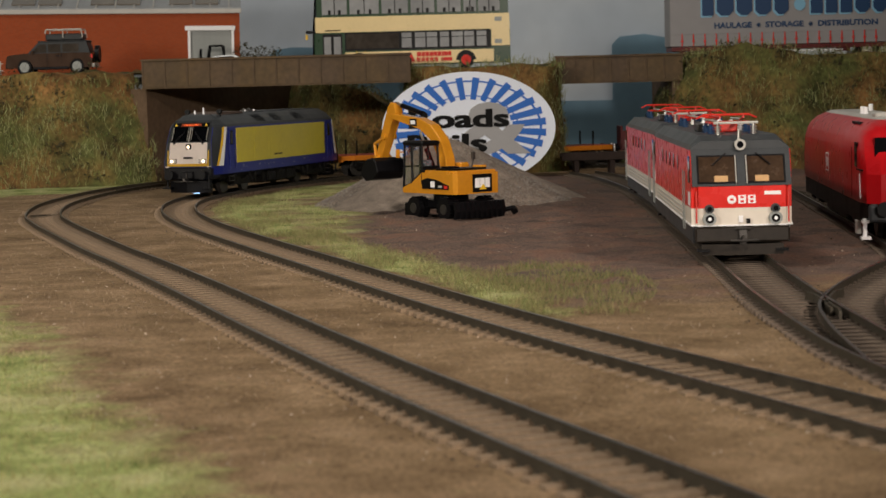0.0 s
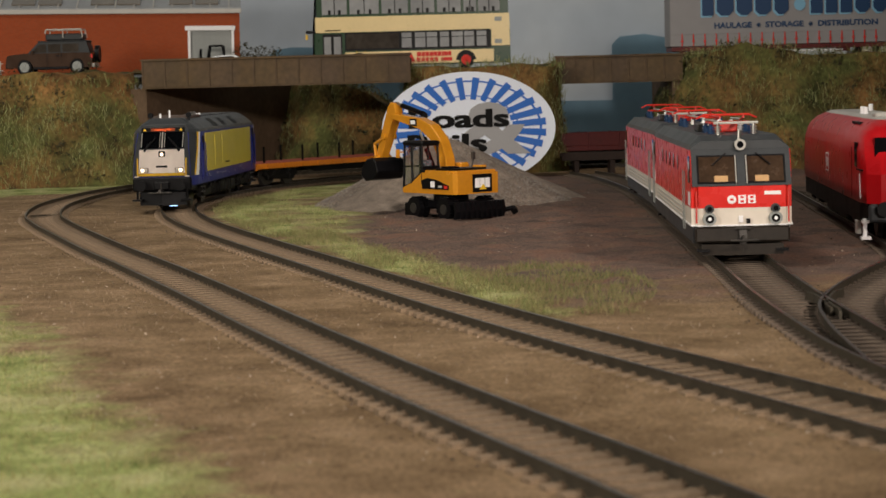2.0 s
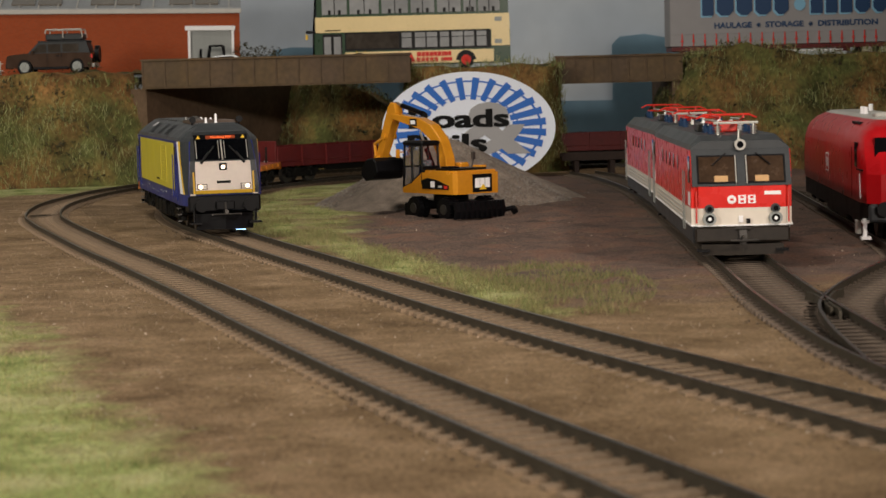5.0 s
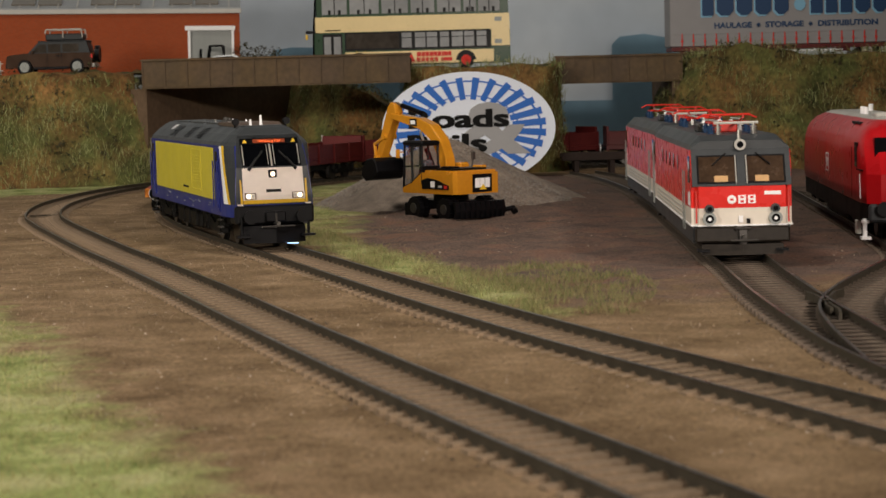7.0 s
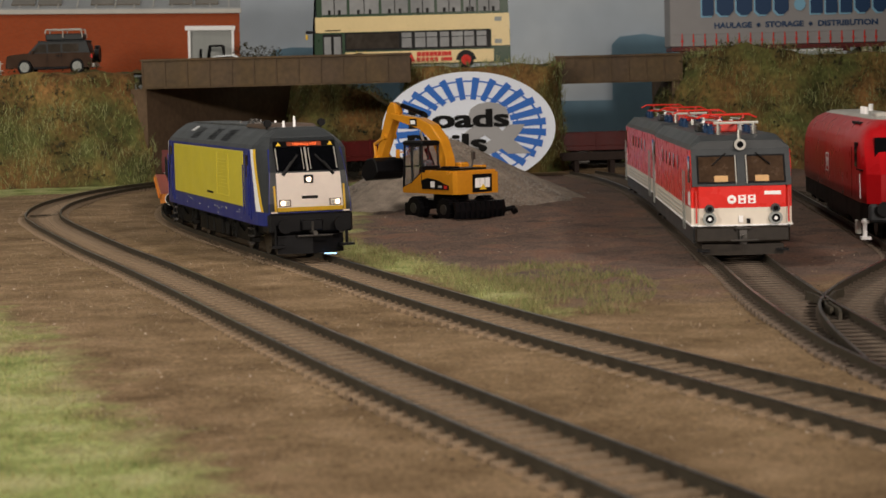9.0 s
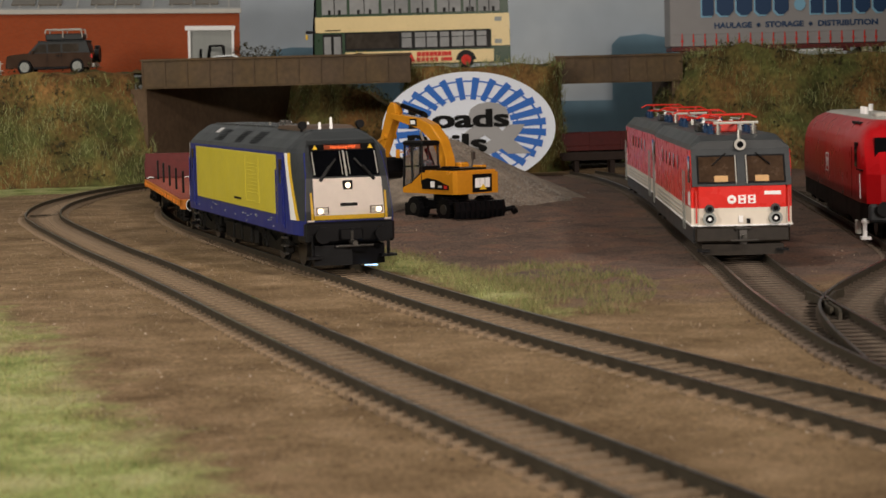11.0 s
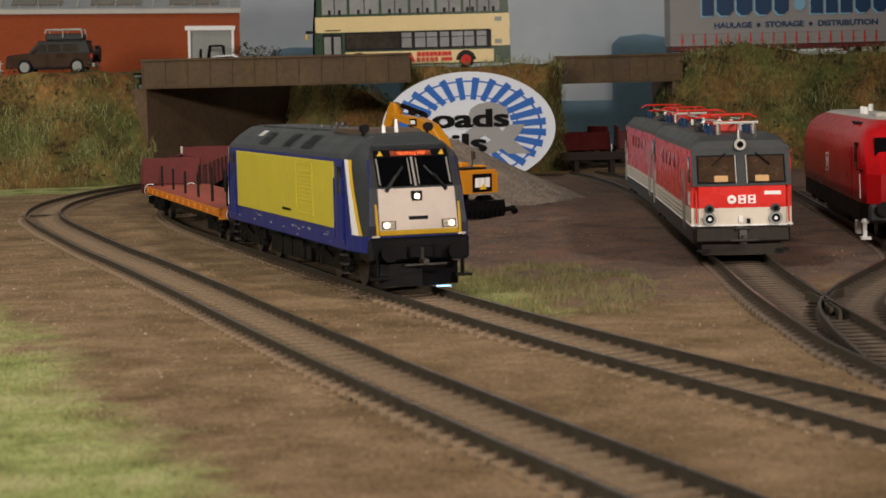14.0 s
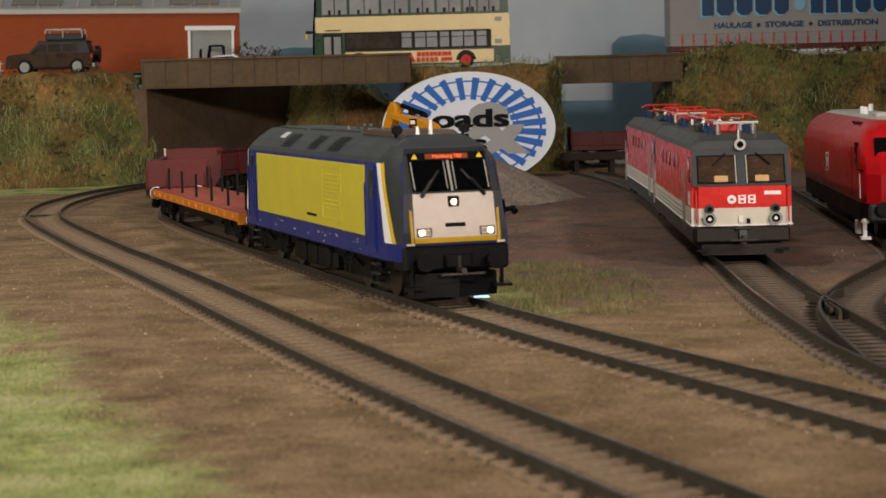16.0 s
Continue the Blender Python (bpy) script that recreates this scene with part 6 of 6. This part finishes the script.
def forklift():
    root = thing("forklift", mm(-172, 1535, 70.4, 0), "small dark forklift standing behind the silver car", "forklift")
    bm = bmesh.new()
    box(bm, -6, 10, -6, 6, 2, 10, bevel=0.8)
    part("body", bm, CAR_GREY, root)
    bm = bmesh.new()
    for y in (-5, 5):
        rod(bm, (-4, y, 9), (-2, y, 23), 0.7)
        rod(bm, (9, y, 9), (8, y, 23), 0.7)
        rod(bm, (-2, y, 23), (8, y, 23), 0.8)
    for k in range(4):
        rod(bm, (-2 + k * 3.3, -5, 23), (-2 + k * 3.3, 5, 23), 0.5)
    part("guard", bm, BLACK, root)
    bm = bmesh.new()
    for y in (-3, 3):
        rod(bm, (-10, y, 2), (-9, y, 21), 0.7)
    part("mast", bm, BLACK, root)
    for x in (-4, 7):
        for side in (-1, 1):
            wheel(root, x, side * 6, 3, 3, 2.4, STEEL)
    return root


forklift()


def picket_fence():
    root = thing("picket_fence", mm(-335, 1470, 74.5), "pale wooden picket fence beside the brown car", "fence")
    for k in range(11):
        bm = bmesh.new()
        prism(bm, [(-0.7, 0), (0.7, 0), (0.7, 10), (0, 11), (-0.7, 10)], -0.3, 0.3, "y")
        p = part("picket", bm, LIGHT_GREY, root)
        p.matrix_basis = mm(-12 + k * 2.6, 0, 0)
    for z in (3, 8):
        boxed("rail", LIGHT_GREY, root, -14, 16, 0.3, 0.8, z, z + 1)
    return root


picket_fence()


def buffer_stop():
    root = thing("buffer_stop", mm(103, 1338, -4.4, 0), "dark brown timber buffer stop at the end of the siding", "buffer stop")
    wood = mat("dark_timber", (0.022, 0.013, 0.01), 0.8, vary=0.3)
    for y in (0, 22):
        for x in (-12, 12):
            boxed("post", wood, root, x - 1.5, x + 1.5, y - 1.5, y + 1.5, 0, 15)
    boxed("beam", wood, root, -22, 22, -3, 0, 11, 16.5, bevel=0.3)
    boxed("beam", wood, root, -22, 22, 20, 23, 12, 15.5, bevel=0.3)
    for x in (-12, 12):
        bm = bmesh.new()
        rod(bm, (x, 1, 12), (x, 24, 2), 1.2, 4)
        part("brace", bm, wood, root)
    return root


buffer_stop()

# painted low hills on the board; the two tall patches paint in bus and trailer shadows
for name, pts in (("painted_hills", [(-900, -10), (-900, 42), (-300, 44), (100, 42), (300, 40), (900, 42), (900, -10)]),
                  ("hill_and_shadow", [(-151, 40), (-152, 88), (-146, 94), (-130, 96), (-100, 95), (-40, 96), (-28, 90), (-26, 40)]),
                  ("hill_and_shadow", [(156, 40), (156, 91), (163, 98), (185, 100), (206, 96), (240, 80), (240, 40)])):
    bm = bmesh.new()
    prism(bm, pts, 1796 if name == "painted_hills" else 1797.5, 1799.9, "y")
    tagged(part(name, bm, HILL_SHADOW_PAINT), "soft blue hills and vehicle shadows painted on the backdrop", "backdrop", kind="structure")


# ---- scrub, grass, stones ----
def island_mat(name, colours, rough=0.95):
    m = bpy.data.materials.new(name)
    m.use_nodes = True
    nt = m.node_tree
    b = nt.nodes["Principled BSDF"]
    b.inputs["Roughness"].default_value = rough
    g = nt.nodes.new("ShaderNodeNewGeometry")
    r = nt.nodes.new("ShaderNodeValToRGB")
    while len(r.color_ramp.elements) < len(colours):
        r.color_ramp.elements.new(0.5)
    for k, c in enumerate(colours):
        r.color_ramp.elements[k].position = k / (len(colours) - 1)
        r.color_ramp.elements[k].color = (*c, 1)
    nt.links.new(g.outputs["Random Per Island"], r.inputs["Fac"])
    nt.links.new(r.outputs["Color"], b.inputs["Base Color"])
    return m


FLOCK = island_mat("grass_blades", [(0.14, 0.17, 0.05), (0.25, 0.26, 0.09), (0.38, 0.34, 0.16), (0.28, 0.28, 0.11)])
SCRUB = island_mat("scrub_blades", [(0.035, 0.040, 0.010), (0.14, 0.17, 0.045), (0.29, 0.30, 0.13), (0.16, 0.08, 0.028), (0.13, 0.19, 0.048)])
SCRUB_PALE = island_mat("pale_scrub_blades", [(0.21, 0.24, 0.085), (0.38, 0.38, 0.19), (0.25, 0.30, 0.11)])
STONES = island_mat("loose_stones", [(0.075, 0.052, 0.034), (0.19, 0.132, 0.08), (0.26, 0.19, 0.12), (0.13, 0.09, 0.06), (0.46, 0.38, 0.30)])
BALLAST = island_mat("ballast_grains", [(0.035, 0.025, 0.017), (0.10, 0.072, 0.046), (0.16, 0.115, 0.075), (0.06, 0.043, 0.03), (0.24, 0.19, 0.14)])
TUFT = island_mat("tuft_blades", [(0.06, 0.08, 0.022), (0.15, 0.165, 0.055), (0.27, 0.24, 0.11), (0.19, 0.13, 0.06)])
DARK_LEAF = island_mat("dark_clumps", [(0.02, 0.022, 0.008), (0.055, 0.05, 0.018), (0.04, 0.03, 0.012)])


def scatter_kind(kind, n, seed, xr, yr, dens=None):
    rnd = random.Random(seed)
    out = []
    while len(out) < n:
        x, y = rnd.uniform(*xr), rnd.uniform(*yr)
        if abs(x) > y * 0.24 + 15:
            continue
        if ground_kind(x, y) == kind and (dens is None or rnd.random() < dens(x, y)):
            out.append((x, y, ground_height(x, y) - 0.2))
    return out


near_grass = scatter_kind(2, 14000, 5, (-330, 60), (250, 1250))
blades("grass", near_grass, FLOCK, "short pale green static grass beside the tracks", 2.1, 0.24, 1.3, 2)
tufts = []
rnd = random.Random(9)
while len(tufts) < 10000:
    x, y = rnd.uniform(-130, 90), rnd.uniform(520, 1150)
    a = yard_side(x, y)
    if 18 < a < 46 + 8 * wob(x, y, 0.05, 4) and wob(x, y, 0.035, 21) > -0.12 and y > 540:
        tufts.append((x, y, ground_height(x, y)))
while len(tufts) < 14500:
    a, k = rnd.uniform(0, 2 * math.pi), math.sqrt(rnd.random())
    x, y = 40 + 24 * k * math.cos(a), 625 + 62 * k * math.sin(a) - 0.9 * 24 * k * math.cos(a)
    if wob(x, y, 0.05, 17) > -0.25:
        tufts.append((x, y, ground_height(x, y)))
blades("grass", tufts, TUFT, "tufted green grass between running line and yard", 3.3, 0.15, 1.3, 3)


def skin_spots(skin, n, seed, keep=lambda x, y, z: True):
    rnd = random.Random(seed)
    out = []
    while len(out) < n:
        x, y, z = rnd.choice(skin)
        x, y, z = x * 1000 + rnd.uniform(-3, 3), y * 1000 + rnd.uniform(-2, 2), z * 1000 + rnd.uniform(-3, 3)
        if z > -5 and keep(x, y, z):
            out.append((x, y, z))
    return out


for skin, n, label, seed in ((left_skin, 8000, "matted brown-green scrub on the bank", 1), (right_skin, 10000, "tangled olive scrub on the bank", 2),
                             (pier_skin, 3500, "dry grass on the earth pier", 3), (rear_skin, 2500, "brown scrub under the bridge", 4)):
    vis = lambda x, y, z: (y < 1450 and not (seed == 1 and z > 69 and y > 1371)) or seed == 4
    blades("scrub", skin_spots(skin, n, seed, vis), SCRUB, label, 5.5, 0.5, 1.3, seed + 20)
    blades("scrub", skin_spots(skin, n // 2, seed + 40, lambda x, y, z: vis(x, y, z) and noise.noise(Vector((x * 0.03, z * 0.04, seed))) > 0.0), SCRUB_PALE, label.replace("matted", "pale"), 8.5, 0.28, 1.2, seed + 30)


def stones(name, spots, size, material, label, seed):
    rnd = random.Random(seed)
    verts, faces = [], []
    for x, y, z in spots:
        r = size * rnd.uniform(0.4, 1.3)
        i = len(verts)
        for dx, dy, dz in ((1, 0, 0), (-0.5, 0.87, 0), (-0.5, -0.87, 0), (0, 0, 0.9), (0, 0, -0.7)):
            k = rnd.uniform(0.7, 1.2)
            verts.append(((x + dx * r * k) / 1000, (y + dy * r * k) / 1000, (z + dz * r * k) / 1000))
        faces += [(i + a, i + b, i + c) for a, b, c in ((0, 1, 3), (1, 2, 3), (2, 0, 3), (1, 0, 4), (2, 1, 4), (0, 2, 4))]
    me = bpy.data.meshes.new(name)
    me.from_pydata(verts, [], faces)
    me.materials.append(material)
    return tagged(new(name, me), label, "stones", kind="stuff")


stones("loose_stones", scatter_kind(0, 17000, 11, (-260, 110), (330, 1330)), 0.5, STONES, "fine loose stones and grit on the earth", 6)
stones("loose_stones", scatter_kind(1, 6000, 12, (-60, 200), (560, 1320)), 0.38, STONES, "scattered grit on the yard ground", 7)
def bed_spots(line, n, s0, s1, seed):
    """Ballast spilt between the sleepers and past their ends."""
    rnd = random.Random(seed)
    out = []
    while len(out) < n:
        k = rnd.uniform(s0, s1)
        a, b = on(line, k - 1), on(line, k + 1)
        t = (b - a) / np.hypot(*(b - a))
        u = max(-17.0, min(17.0, rnd.gauss(0, 8.0)))
        if abs(abs(u) - 8.65) > 0.9:
            q = on(line, k)
            out.append((q[0] - t[1] * u, q[1] + t[0] * u, BASE_Z - 0.15 + 0.9 * wob(q[0] + u, q[1], 0.04, 40)))
    return out


for line, n, a, b in ((INNER, 3200, 120, 1450), (OUTER, 3200, 120, 1500), (YARD_A, 1600, 0, 900), (YARD_B, 1000, 0, 600)):
    stones("ballast", bed_spots(line, n, a, b, n + int(b)), 0.5, BALLAST, "fine brown ballast between the sleepers", 9)
hs = []
rnd = random.Random(31)
while len(hs) < 9000:
    a, k = rnd.uniform(0, 2 * math.pi), math.sqrt(rnd.uniform(0, 1))
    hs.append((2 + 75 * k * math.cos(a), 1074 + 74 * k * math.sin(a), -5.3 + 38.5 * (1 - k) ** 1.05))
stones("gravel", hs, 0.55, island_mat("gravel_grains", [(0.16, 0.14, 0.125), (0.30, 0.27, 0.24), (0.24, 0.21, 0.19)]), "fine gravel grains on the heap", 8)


def clumps(name, spots, size, material, label, seed):
    """Crumbled foam foliage: little ragged leaf shapes in clusters."""
    rnd = random.Random(seed)
    verts, faces = [], []
    for x, y, z in spots:
        for _ in range(14):
            r = size * rnd.uniform(0.15, 0.4)
            cx, cy, cz = x + rnd.gauss(0, size * 0.5), y + rnd.gauss(0, size * 0.3), z + rnd.gauss(0, size * 0.4)
            i = len(verts)
            for _ in range(3):
                verts.append(((cx + rnd.uniform(-r, r)) / 1000, (cy + rnd.uniform(-r, r)) / 1000, (cz + rnd.uniform(-r, r)) / 1000))
            faces.append((i, i + 1, i + 2))
    me = bpy.data.meshes.new(name)
    me.from_pydata(verts, [], faces)
    me.materials.append(material)
    return tagged(new(name, me), label, "scrub", kind="stuff")


for skin, n, seed in ((left_skin, 260, 51), (right_skin, 340, 52), (rear_skin, 160, 53)):
    clumps("foliage", skin_spots(skin, n, seed, lambda x, y, z: (y < 1450 or seed == 53) and noise.noise(Vector((x * 0.025, z * 0.03, seed))) > -0.05), 5.5, DARK_LEAF, "dark crumbly foliage clumps on the bank", seed)
hedge = [(x + random.uniform(-2, 2), 1540 + random.uniform(-4, 4), 78 + random.uniform(0, 17 - (x + 156) * 0.22)) for x in range(-156, -122, 1)]
clumps("hedge", hedge, 5.0, DARK_LEAF, "low dark hedge beside the warehouse", 60)


# ---- tracks, last of the large pieces ----
lay_track("railway_track", INNER, 0, 2150, "weathered brown model railway track, curving running line")
lay_track("railway_track", OUTER, 0, 1900, "weathered brown model railway track, outer running line")
lay_track("railway_track", YARD_A, 0, YARD_A[1][-1], "dark model siding track under the parked locomotives", wood=SLEEPER_DARK)
lay_track("railway_track", YARD_B, 0, YARD_B[1][-1], "dark model siding track branching from a turnout", wood=SLEEPER_DARK)


def check_rail(line, s0, s1, offset):
    """A short guard rail inside a running rail."""
    root = thing("check_rail", Matrix(), "short dark steel check rail beside a turnout crossing", "rail", "check rails")
    bm = bmesh.new()
    rings = []
    for k, q in enumerate(np.linspace(s0, s1, 14)):
        p, a, b = on(line, q), on(line, q - 2), on(line, q + 2)
        t = (b - a) / np.hypot(*(b - a))
        o = offset - math.copysign(1.3 * max(0.0, abs(k - 6.5) - 4.5) / 2, offset)
        rings.append([bm.verts.new((p[0] - t[1] * (o + u), p[1] + t[0] * (o + u), v)) for u, v in ((-0.5, -2.8), (0.5, -2.8), (0.4, -0.1), (-0.4, -0.1))])
    for a, b in zip(rings[:-1], rings[1:]):
        for i in range(4):
            bm.faces.new((a[i], a[(i + 1) % 4], b[(i + 1) % 4], b[i]))
    bm.faces.new(rings[0])
    bm.faces.new(rings[-1][::-1])
    part("guard_bar", bm, RAIL, root)


check_rail(YARD_A, 165, 215, -6.9)
check_rail(YARD_B, 95, 140, 6.9)


def motions():
    for ob, offset, half in TRAIN:
        walk(ob, [(t, train_pose(s + offset, half)) for t, s in RUN])


motions()
